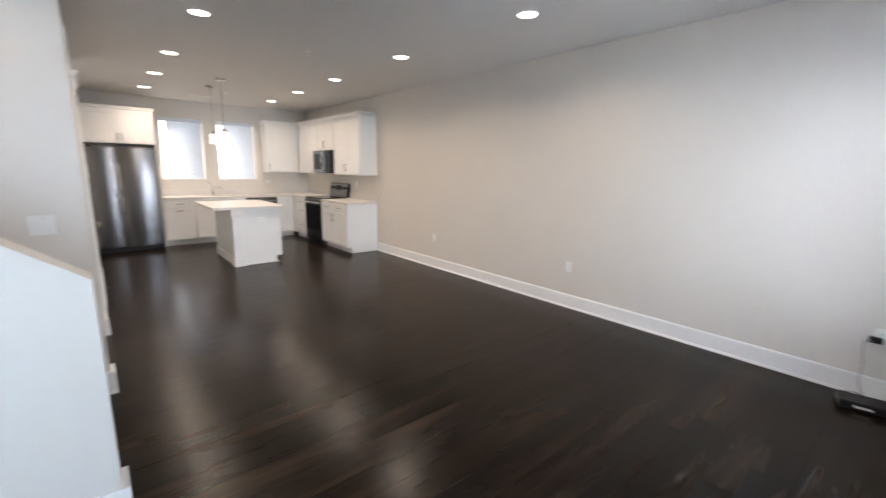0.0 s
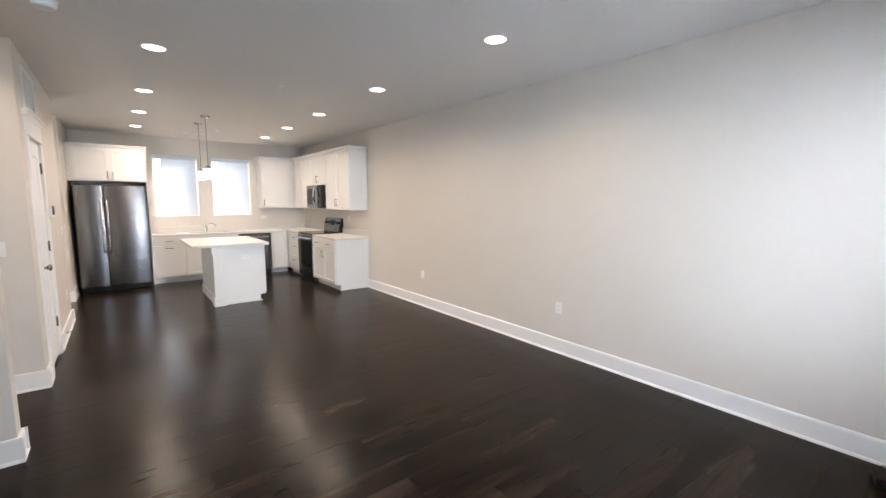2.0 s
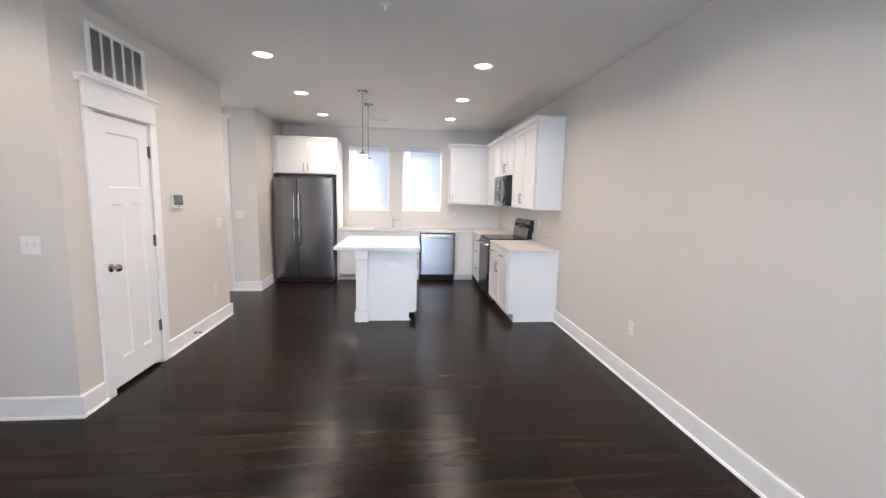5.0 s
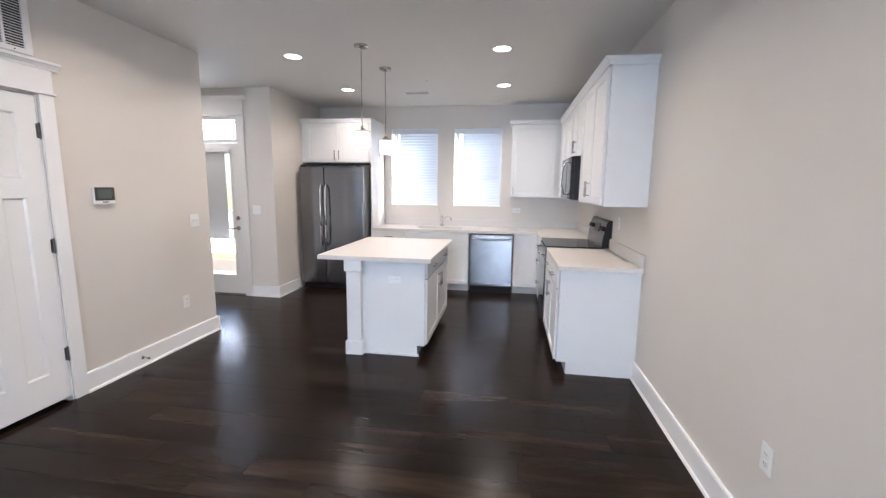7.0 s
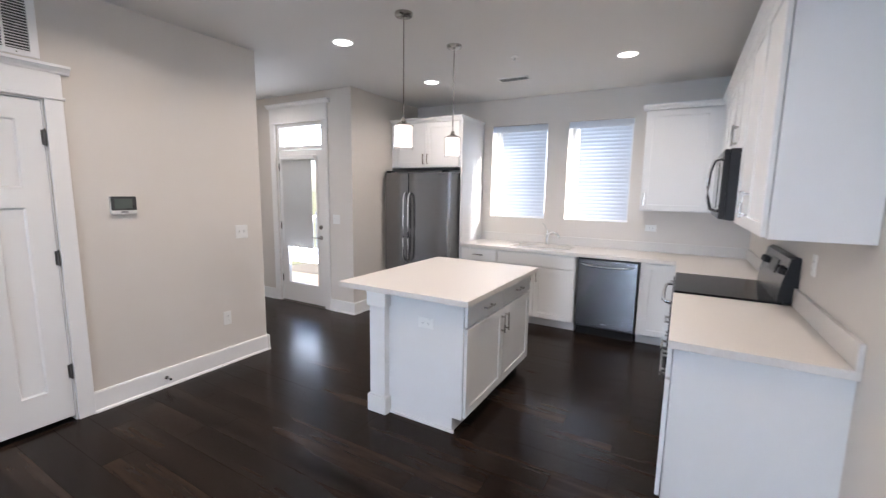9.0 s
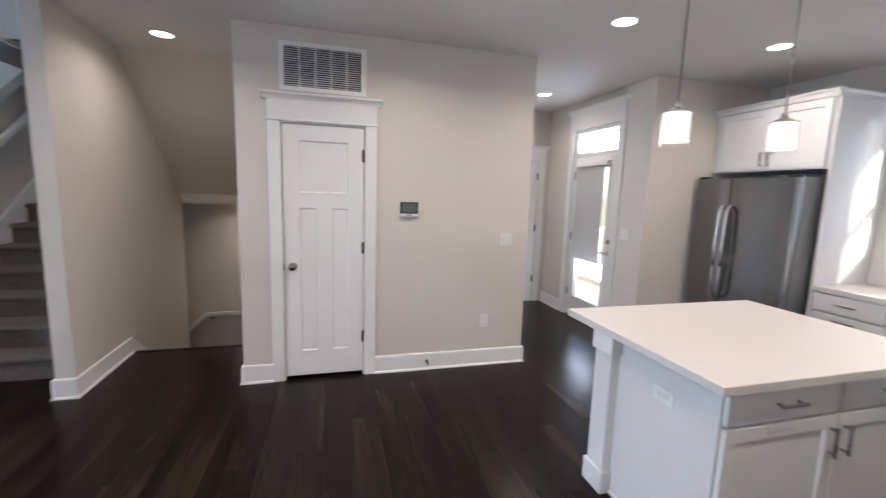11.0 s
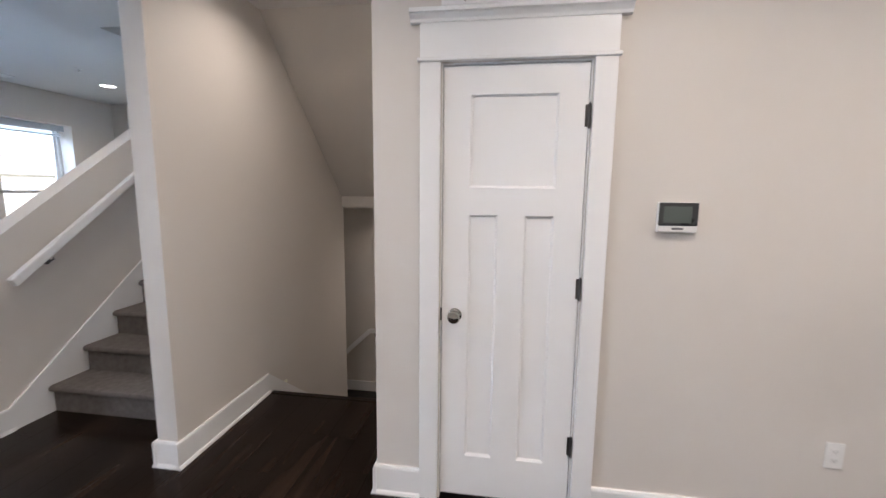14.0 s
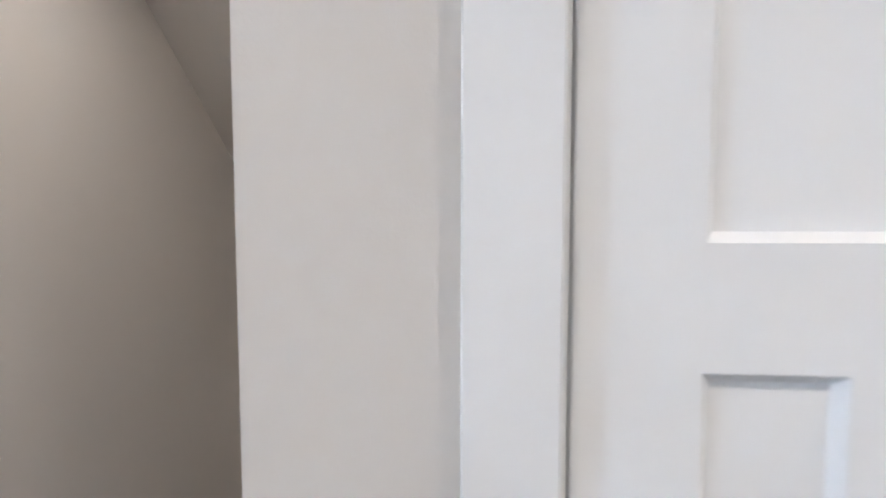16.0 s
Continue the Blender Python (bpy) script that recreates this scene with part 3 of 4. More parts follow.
# patio door with a transom, in the wall at y = 8.42
casing("door_casing", Matrix.Translation((-1.405, 8.42, 0)), 0.855, 2.385, 0.20, jamb=0.095)
PD = Matrix.Translation((-1.385, 8.445, 0))
patio = thing("door_3", "white glazed patio door with a roller shade, closed", "door", PD, kind="structure")
bm = lattice(bmesh.new(), "y", (0, 0.015), (0.815, 2.045), [(0.125, 0.69, 0.27, 1.915)], 0, 0.045)
part("leaf", bm, TRIM, patio)
bm = lattice(bmesh.new(), "y", (0.10, 0.245), (0.715, 1.94), [(0.13, 0.685, 0.275, 1.91)], -0.008, 0.0)
part("glazing_bead", bm, TRIM, patio)
pane = part("pane", boxes((0.125, 0.69, 0.018, 0.024, 0.27, 1.915)), GLASS, patio, "clear glass pane")
pane.visible_shadow = False
for v in (0.32, 1.05, 1.83):
    hinge(patio, 0.0, v)
bm = lathe(bmesh.new(), [(0, 0), (0.028, 0), (0.028, 0.008), (0.012, 0.012), (0.011, 0.045), (0, 0.046)], Matrix.Translation((0.755, 0, 0.925)) @ Matrix.Rotation(radians(90), 4, "X"))
tube(bm, [(0.755, -0.043, 0.925), (0.73, -0.047, 0.925), (0.69, -0.046, 0.921), (0.645, -0.042, 0.928)], 0.009)
part("door_handle", bm, NICKEL, patio, "satin nickel lever handle", smooth=True)
part("deadbolt", lathe(bmesh.new(), [(0, 0), (0.030, 0), (0.030, 0.006), (0.022, 0.018), (0, 0.02)], Matrix.Translation((0.755, 0, 1.06)) @ Matrix.Rotation(radians(90), 4, "X")), NICKEL, patio, "satin nickel deadbolt", smooth=True)
part("latch_plate", boxes((0.812, 0.82, -0.003, 0.01, 0.89, 0.96), (0.812, 0.82, -0.003, 0.01, 1.03, 1.09)), DARKMETAL, patio, "dark latch plates")
part("sill", boxes((-0.02, 0.835, -0.02, 0.10, -0.01, 0.014), bev=0.003), DARKMETAL, patio, "dark metal threshold")
shade = thing("roller_shade", "off-white roller shade pulled most of the way down the patio door", "roller shade", PD)
part("cassette", boxes((0.075, 0.715, -0.062, -0.009, 1.925, 1.985), bev=0.012, seg=3), TRIM, shade)
part("cloth", boxes((0.09, 0.635, -0.032, -0.030, 0.80, 1.93)), SHADE, shade, "off-white shade cloth")
part("hem_bar", boxes((0.09, 0.635, -0.037, -0.025, 0.775, 0.80), bev=0.004, seg=2), PLASTIC, shade)
part("bracket_block", boxes((0.715, 0.745, -0.02, -0.009, 0.30, 0.33)), PLASTIC, shade)
transom = thing("window_1", "narrow glass transom above the patio door", "window", Matrix.Translation((-1.405, 8.42, 0)), kind="structure")
part("window_frame", lattice(bmesh.new(), "y", (0, 2.06), (0.855, 2.385), [(0.045, 0.81, 2.10, 2.345)], 0.02, 0.12), TRIM, transom)
p = part("pane", boxes((0.045, 0.81, 0.085, 0.09, 2.10, 2.345)), GLASS, transom)
p.visible_shadow = False
part("door_jamb", boxes((0, 0.018, 0.004, 0.135, 0, 2.06), (0.837, 0.855, 0.004, 0.135, 0, 2.06)), TRIM, transom)


# ---- windows and blinds ----
def sash_window(name, label, m, w, h, depth=0.14, rim=0.035, stile=0.04):
    """A double-hung vinyl window in an opening; local front (room side) faces -y, y = 0 is the wall face."""
    win = thing(name, label, "window", m, kind="structure")
    d = depth
    part("window_frame", lattice(bmesh.new(), "y", (0, 0), (w, h), [(rim, w - rim, rim, h - rim)], d - 0.055, d - 0.005), VINYL, win)
    mid = h * 0.5
    e = rim + stile
    for z0, z1, y in ((rim, mid + 0.02, d - 0.062), (mid - 0.02, h - rim, d - 0.035)):
        part("sash", lattice(bmesh.new(), "y", (rim, z0), (w - rim, z1), [(e, w - e, z0 + 0.04, z1 - 0.04)], y, y + 0.026), VINYL, win)
        g = part("pane", boxes((e, w - e, y + 0.01, y + 0.014, z0 + 0.04, z1 - 0.04)), GLASS, win)
        g.visible_shadow = False
    part("window_sill", boxes((0.0, w, -0.002, d - 0.06, -0.002, 0.010), bev=0.003), TRIM, win)
    return win


def blind(label, m, w, h, drop, tilt, gap=0.03, pitch=0.043, gap_l=None, y=0.045):
    """A faux-wood blind hung in the opening; drop: the length let down; tilt in degrees."""
    bl = thing("window_blind", label, "blind", m)
    gl = gap if gap_l is None else gap_l
    part("headrail", boxes((0.006, w - 0.006, y - 0.028, y + 0.028, h - 0.062, h - 0.002), bev=0.004), SLAT, bl)
    part("valance", boxes((0.003, w - 0.003, y - 0.038, y - 0.030, h - 0.078, h - 0.002), bev=0.003), SLAT, bl)
    tmp = bmesh.new()
    n = 4
    prof = [(-0.025 + 0.05 * i / n, 0.0035 * math.sin(math.pi * i / n) + 0.0014) for i in range(n + 1)] + [(-0.025 + 0.05 * i / n, 0.0035 * math.sin(math.pi * i / n) - 0.0014) for i in range(n, -1, -1)]
    prism(tmp, prof, "x", gl, w - gap)
    me = mesh_of("slat", tmp, SLAT)
    z, stop = h - 0.10, h - drop
    low = z
    while z > stop + 0.03:
        s = new("slat", me)
        s.parent = bl
        s.matrix_local = Matrix.Translation((0, y, z)) @ Matrix.Rotation(radians(tilt), 4, "X")
        low = z
        z -= pitch
    part("bottom_rail", boxes((gl, w - gap, y - 0.024, y + 0.024, low - pitch - 0.008, low - pitch + 0.008), bev=0.004), SLAT, bl)
    for u in (0.16, w - 0.14):
        for dy in (-0.026, 0.026):
            part("ladder_cord", cyl(bmesh.new(), (u, y + dy, low - pitch), (u, y + dy, h - 0.06), 0.0011, n=5), PLASTIC, bl)
    part("tilt_wand", cyl(bmesh.new(), (0.07, y - 0.042, h - 0.62), (0.07, y - 0.042, h - 0.07), 0.004, n=8), PLASTIC, bl)
    return bl


for i, (xa, xb, za, zb) in enumerate(KIT_WINDOWS):
    m = Matrix.Translation((xa, YB, za))
    sash_window("window_%d" % (2 + i), "white double-hung kitchen window above the sink counter", m, xb - xa, zb - za, TN, 0.02, 0.03)
    blind("white slatted blind lowered over the kitchen window", m, xb - xa, zb - za, zb - za - 0.01, 66, gap=0.02, gap_l=0.125, y=0.05)
S = Matrix.Rotation(radians(180), 4, "Z")
for i, (xa, xb, za, zb) in enumerate(FRONT_WINDOWS):
    m = Matrix.Translation((xb, YF, za)) @ S
    sash_window("window_%d" % (4 + i), "white double-hung living room window", m, xb - xa, zb - za, TN)
    if i == 0:
        blind("white slatted blind drawn up at the window head", m, xb - xa, zb - za, 0.16, 5, pitch=0.011, y=0.16)
    else:
        blind("white slatted blind lowered with its slats open", m, xb - xa, zb - za, zb - za - 0.02, 8, y=0.16)


# ---- cabinets ----
def cabinet(label, m, w, d, z0, h, fronts, toe=0.0, name="base_cabinet", crown=False, group="white kitchen cabinets", ends=""):
    """Front face frame at y = 0 facing -y, depth towards +y. fronts: (kind, u0, u1, v0, v1, handle u, handle v, upright)."""
    c = thing(name, label, "cabinet", m, group)
    if toe:
        part("body", boxes((0, w, 0.0, d, z0 + toe, z0 + h), bev=0.0015), CAB, c)
        part("toe_kick", boxes((0.0, w, 0.075, d, z0, z0 + toe)), CAB, c)
    else:
        part("body", boxes((0, w, 0.0, d, z0, z0 + h), bev=0.0015), CAB, c)
    for kind, u0, u1, v0, v1, hu, hv, up in fronts:
        if kind == "drawer":
            bm = panel_slab(bmesh.new(), u1 - u0, v1 - v0, 0.02, [], at=(u0, v0))
        else:
            bm = shaker(u1 - u0, v1 - v0, at=(u0, v0))
        f = part(kind, bm, CAB, c)
        f.location.y = -0.024
        if hu is not None:
            part("handle", pull(hu, hv, 0.135, up), NICKEL, f, "satin nickel bar pull")
    if crown:
        z = z0 + h
        prof = [(0.0, z), (-0.022, z), (-0.030, z + 0.012), (-0.034, z + 0.03), (-0.050, z + 0.045), (-0.055, z + 0.049), (-0.055, z + 0.06), (0.0, z + 0.06)]
        part("crown", prism(bmesh.new(), prof, "x", -0.03 if "l" in ends else 0, w + (0.03 if "r" in ends else 0)), CAB, c)
        for side in ends:
            u = 0 if side == "l" else w
            k = -1 if side == "l" else 1
            pr = [(u, z), (u + k * 0.010, z), (u + k * 0.016, z + 0.03), (u + k * 0.03, z + 0.049), (u + k * 0.03, z + 0.06), (u, z + 0.06)]
            part("crown_return", prism(bmesh.new(), pr, "y", -0.003, d), CAB, c)
    return c


BH, G = 0.865, 0.003
BYF = 9.225
dz0, dz1 = 0.715, 0.855
cabinet("white shaker cabinet with a drawer beside the fridge", pose(1.003, BYF, 0), 0.495, 0.61, 0, BH,
        [("drawer", 0.012, 0.483, dz0, dz1, 0.2475, 0.785, False), ("drawer", 0.012, 0.483, 0.115, 0.70, 0.2475, 0.655, False)], toe=0.10)
cabinet("white shaker sink cabinet with two doors", pose(1.50, BYF, 0), 0.925, 0.61, 0, BH,
        [("drawer", 0.012, 0.913, dz0, dz1, None, 0, False), ("door", 0.012, 0.460, 0.115, 0.70, 0.43, 0.60, True), ("door", 0.465, 0.913, 0.115, 0.70, 0.495, 0.60, True)], toe=0.10)
cabinet("white corner cabinet with a narrow shaker front", pose(3.062, BYF, 0), 0.338, 0.61, 0, BH, [("door", 0.04, 0.31, 0.115, 0.855, None, 0, True)], toe=0.10)
BXF = 3.40
cabinet("white three-drawer cabinet beside the range", Matrix.Translation((BXF, BYF - 0.024, 0)) @ FW, 0.70, 0.61, 0, BH,
        [("drawer", 0.25, 0.69, dz0, dz1, 0.47, 0.785, False), ("drawer", 0.25, 0.69, 0.42, 0.70, 0.47, 0.60, False), ("drawer", 0.25, 0.69, 0.115, 0.405, 0.47, 0.31, False)], toe=0.10)
cabinet("white shaker cabinet with two drawers over two doors", Matrix.Translation((BXF, 7.712, 0)) @ FW, 1.012, 0.61, 0, BH,
        [("drawer", 0.012, 0.503, dz0, dz1, 0.257, 0.785, False), ("drawer", 0.509, 1.0, dz0, dz1, 0.755, 0.785, False),
         ("door", 0.012, 0.503, 0.115, 0.70, 0.47, 0.60, True), ("door", 0.509, 1.0, 0.115, 0.70, 0.54, 0.60, True)], toe=0.10)
UZ, UH = 1.374, 1.028
UD = 0.322
UXF = XR - UD - 0.002
cabinet("white tall upper cabinet with two shaker doors beside the microwave", Matrix.Translation((UXF, 7.715, 0)) @ FW, 1.015, UD, UZ, UH,
        [("door", 0.01, 0.505, UZ + 0.008, UZ + UH - 0.01, 0.475, UZ + 0.13, True), ("door", 0.51, 1.005, UZ + 0.008, UZ + UH - 0.01, 0.54, UZ + 0.13, True)], name="wall_cabinet", crown=True, ends="r")
cabinet("white short upper cabinet above the microwave", Matrix.Translation((UXF, 8.483, 0)) @ FW, 0.765, UD, 1.835, UZ + UH - 1.835,
        [("door", 0.01, 0.38, 1.843, UZ + UH - 0.01, 0.352, 1.95, True), ("door", 0.385, 0.755, 1.843, UZ + UH - 0.01, 0.413, 1.95, True)], name="wall_cabinet", crown=True)
cabinet("white upper cabinet in the kitchen corner", Matrix.Translation((UXF, 9.50, 0)) @ FW, 1.014, UD, UZ, UH,
        [("door", 0.05, 0.50, UZ + 0.008, UZ + UH - 0.01, None, 0, True), ("door", 0.505, 1.005, UZ + 0.008, UZ + UH - 0.01, 0.97, UZ + 0.13, True)], name="wall_cabinet", crown=True)
cabinet("white upper cabinet with one shaker door beside the window", pose(2.985, 9.516, 0), 0.70, UD, UZ, UH,
        [("door", 0.01, 0.61, UZ + 0.008, UZ + UH - 0.01, 0.035, UZ + 0.12, True)], name="wall_cabinet", crown=True, ends="l")
cabinet("white two-door cabinet above the fridge", pose(-0.066, 9.205, 0), 1.044, 0.63, 1.845, 0.558,
        [("door", 0.07, 0.55, 1.855, 2.393, 0.52, 1.95, True), ("door", 0.555, 1.03, 1.855, 2.393, 0.585, 1.95, True)], name="wall_cabinet", crown=True, ends="r")
tagged(solid("fridge_panel", boxes((0.979, 1.0, 9.205, 9.838, 0.0, 2.403), bev=0.0015), CAB, "white tall panel beside the fridge", "cabinet panel"), kind="object")

# ---- worktops ----
CT0, CT1 = 0.8665, 0.905
worktop = thing("countertop", "white quartz worktop with a low upstand round the kitchen corner", "countertop")
bm = lattice(bmesh.new(), "z", (1.001, 9.195), (XR - 0.001, YB - 0.001), [(1.60, 2.30, 9.33, 9.72)], CT0, CT1)
box(bm, 3.375, XR - 0.001, 8.487, 9.195, CT0, CT1)
part("top", bm, QUARTZ, worktop)
part("backsplash", boxes((1.001, XR - 0.022, YB - 0.021, YB - 0.001, CT1, 1.012), bev=0.002), QUARTZ, worktop)
part("backsplash", boxes((XR - 0.021, XR - 0.001, 8.487, YB - 0.001, CT1, 1.012), bev=0.002), QUARTZ, worktop)
worktop2 = thing("countertop", "white quartz worktop with an upstand beside the range", "countertop")
part("top", boxes((3.375, XR - 0.001, 6.66, 7.714, CT0, CT1), bev=0.003, seg=2), QUARTZ, worktop2)
part("backsplash", boxes((XR - 0.021, XR - 0.001, 6.66, 7.714, CT1, 1.012), bev=0.002), QUARTZ, worktop2)

# ---- island ----
island = thing("kitchen_island", "white kitchen island with drawers and a corner post", "kitchen island")
IX0, IX1, IY0, IY1 = 1.60, 2.275, 6.815, 8.04
part("body", boxes((IX0, IX1, IY0, IY1, 0.10, 0.866), bev=0.0015), CAB, island)
part("base", boxes((IX0, IX1 - 0.07, IY0, IY1, 0, 0.10)), CAB, island)
part("base_moulding", boxes((IX0 - 0.010, 2.225, IY0 - 0.012, IY0, 0, 0.022), bev=0.003), CAB, island)
part("base_moulding", boxes((IX0 - 0.016, IX0, IY0 - 0.0, IY1, 0, 0.13), bev=0.003), CAB, island)
part("post", boxes((1.575, 1.705, 6.765, 6.895, 0, 0.866), bev=0.002), CAB, island)
part("post_plinth", boxes((1.560, 1.720, 6.750, 6.910, 0, 0.125), bev=0.004), CAB, island)
part("post_capital", boxes((1.560, 1.720, 6.750, 6.910, 0.765, 0.866), bev=0.004), CAB, island)
IM = Matrix.Translation((IX1 + 0.021, IY0, 0)) @ FX
for k, u0 in enumerate((0.015, 0.62)):
    u1 = u0 + 0.595
    for kind, v0, v1 in (("drawer", dz0, dz1), ("door", 0.115, 0.70)):
        bm = panel_slab(bmesh.new(), u1 - u0, v1 - v0, 0.02, [], at=(u0, v0)) if kind == "drawer" else shaker(u1 - u0, v1 - v0, at=(u0, v0))
        f = part(kind, bm, CAB, island)
        f.matrix_local = IM
        hd = pull((u0 + u1) / 2, 0.785, 0.135, False) if kind == "drawer" else pull(u1 - 0.035 if k == 0 else u0 + 0.035, 0.59, 0.135, True)
        part("handle", hd, NICKEL, f, "satin nickel bar pull")
island_top = tagged(solid("island_worktop", boxes((1.32, 2.34, 6.74, 8.11, 0.8665, 0.905), bev=0.003, seg=2), QUARTZ, "white quartz worktop on the island", "countertop"), kind="object")

# ---- fridge ----
fridge = thing("refrigerator", "stainless steel side-by-side fridge in its niche", "refrigerator", pose(0.0, 8.955, 0))
part("body", boxes((0.006, 0.944, 0.075, 0.80, 0.03, 1.775), bev=0.004), GREY_PLASTIC, fridge, "dark grey sides")
for u0, u1, hu in ((0.003, 0.372, 0.338), (0.378, 0.947, 0.412)):
    bm = boxes((u0, u1, 0.0, 0.07, 0.095, 1.775), bev=0.012, seg=3)
    d = part("door", bm, STEEL, fridge, smooth=True)
    h = tube(bmesh.new(), [(hu, -0.004, 0.66), (hu, -0.035, 0.68), (hu, -0.052, 0.72), (hu, -0.06, 0.95), (hu, -0.062, 1.1), (hu, -0.06, 1.25), (hu, -0.052, 1.46), (hu, -0.035, 1.50), (hu, -0.004, 1.52)], 0.013, 12)
    part("handle", h, STEEL_H, d, "curved polished steel handle", smooth=True)
part("grille", boxes(*[(0.01, 0.94, 0.03, 0.075, 0.02 + 0.018 * i, 0.031 + 0.018 * i) for i in range(4)], (0.01, 0.94, 0.05, 0.078, 0.012, 0.092)), BLACK, fridge, "black toe grille")
part("badge", boxes((0.80, 0.875, -0.0015, 0.001, 1.722, 1.732)), GREY_PLASTIC, fridge)
for u in (0.06, 0.89):
    part("hinge_cover", boxes((u - 0.04, u + 0.04, 0.01, 0.10, 1.775, 1.793), bev=0.005), BLACK, fridge)
for u in (0.08, 0.87):
    part("foot", cyl(bmesh.new(), (u, 0.2, 0), (u, 0.2, 0.03), 0.02), BLACK, fridge)

# ---- dishwasher ----
dw = thing("dishwasher", "stainless steel dishwasher with a bar handle under the worktop", "dishwasher", pose(2.445, 9.202, 0))
part("body", boxes((0.003, 0.597, 0.025, 0.60, 0.10, 0.862)), GREY_PLASTIC, dw)
part("door", boxes((0.004, 0.596, 0.0, 0.024, 0.115, 0.845), bev=0.004, seg=2), STEEL, dw)
part("control_strip", boxes((0.004, 0.596, 0.004, 0.024, 0.847, 0.862)), BLACK, dw)
part("handle", tube(bmesh.new(), [(0.045, 0.0, 0.80), (0.055, -0.03, 0.796), (0.10, -0.042, 0.787), (0.2, -0.046, 0.78), (0.3, -0.047, 0.778), (0.4, -0.046, 0.78), (0.5, -0.042, 0.787), (0.545, -0.03, 0.796), (0.555, 0.0, 0.80)], 0.011, 10), STEEL_H, dw, "curved polished steel handle", smooth=True)
part("toe_panel", boxes((0.004, 0.596, 0.06, 0.10, 0.0, 0.112)), BLACK, dw, "black toe panel")
part("badge", boxes((0.27, 0.33, -0.001, 0.001, 0.15, 0.157)), GREY_PLASTIC, dw)

# ---- range ----
RM = Matrix.Translation((3.385, 8.482, 0)) @ FW
stove = thing("kitchen_range", "stainless steel electric range with a black glass cooktop", "range", RM)
W = 0.762
part("body", boxes((0.002, W - 0.002, 0.03, 0.622, 0.02, 0.895)), GREY_PLASTIC, stove)
part("cooktop", boxes((0.0, W, -0.005, 0.56, 0.896, 0.917), bev=0.005, seg=2), BLACKGLASS, stove, "black glass cooktop")
od = part("oven_door", boxes((0.004, W - 0.004, -0.018, 0.03, 0.245, 0.885), bev=0.005, seg=2), STEEL, stove)
part("oven_window", boxes((0.03, W - 0.03, -0.0215, -0.017, 0.275, 0.775), bev=0.002), BLACKGLASS, od, "black oven glass")
part("handle", tube(bmesh.new(), [(0.05, -0.018, 0.825), (0.055, -0.05, 0.825), (0.10, -0.066, 0.825), (0.38, -0.072, 0.825), (0.66, -0.066, 0.825), (0.707, -0.05, 0.825), (0.712, -0.018, 0.825)], 0.012, 10), STEEL_H, od, "polished steel oven handle", smooth=True)
part("storage_drawer", boxes((0.004, W - 0.004, -0.014, 0.03, 0.075, 0.238), bev=0.004, seg=2), STEEL, stove)
part("toe_panel", boxes((0.02, W - 0.02, 0.03, 0.06, 0.0, 0.075)), BLACK, stove)
bg = part("backguard", prism(bmesh.new(), [(0.53, 0.917), (0.622, 0.917), (0.622, 1.19), (0.60, 1.195), (0.575, 1.18), (0.54, 1.02)], "x", 0.0, W), STEEL, stove, "stainless backguard with controls")
part("side_cap", prism(bmesh.new(), [(0.528, 0.917), (0.624, 0.917), (0.624, 1.19), (0.60, 1.197), (0.577, 1.182), (0.542, 1.02)], "x", W, W + 0.004), BLACK, bg, "black end cap")
tilt = Matrix.Translation((0, 0.557, 1.10)) @ Matrix.Rotation(radians(-12.5), 4, "X")
b = boxes((0.27, 0.50, -0.004, 0.004, -0.045, 0.045), bev=0.002)
b.transform(tilt)
part("clock_panel", b, BLACKGLASS, bg, "black clock panel")
for u in (0.075, 0.165, 0.60, 0.69):
    b = lathe(bmesh.new(), [(0, 0), (0.024, 0), (0.022, 0.022), (0.016, 0.025), (0, 0.025)], tilt @ Matrix.Translation((u, 0, 0)) @ Matrix.Rotation(radians(90), 4, "X"), 20)
    part("knob", b, BLACK, bg, "black control knob", smooth=True)

# ---- microwave ----
mw = thing("microwave", "stainless and black microwave hung under the cabinet", "microwave", Matrix.Translation((3.578, 8.481, 0)) @ FW)
part("body", boxes((0.002, 0.758, 0.03, 0.43, 1.395, 1.832), bev=0.003), BLACK, mw)
md = part("door", boxes((0.002, 0.56, 0.0, 0.03, 1.40, 1.828), bev=0.005, seg=2), STEEL, mw)
part("window", boxes((0.05, 0.44, -0.003, 0.002, 1.46, 1.765), bev=0.002), BLACKGLASS, md, "black microwave window")
part("handle", tube(bmesh.new(), [(0.51, 0.0, 1.44), (0.51, -0.035, 1.455), (0.51, -0.055, 1.53), (0.51, -0.06, 1.61), (0.51, -0.055, 1.70), (0.51, -0.035, 1.775), (0.51, 0.0, 1.79)], 0.011, 10), STEEL_H, md, "curved steel handle", smooth=True)
cp = part("control_panel", boxes((0.562, 0.757, 0.0, 0.03, 1.40, 1.828), bev=0.004, seg=2), BLACK, mw, "black control panel")
part("keypad", boxes((0.585, 0.735, -0.002, 0.002, 1.43, 1.79), bev=0.001), BLACKGLASS, cp)
part("vent_grille", boxes(*[(0.02, 0.74, 0.06 + 0.03 * i, 0.078 + 0.03 * i, 1.390, 1.395) for i in range(8)]), GREY_PLASTIC, mw)

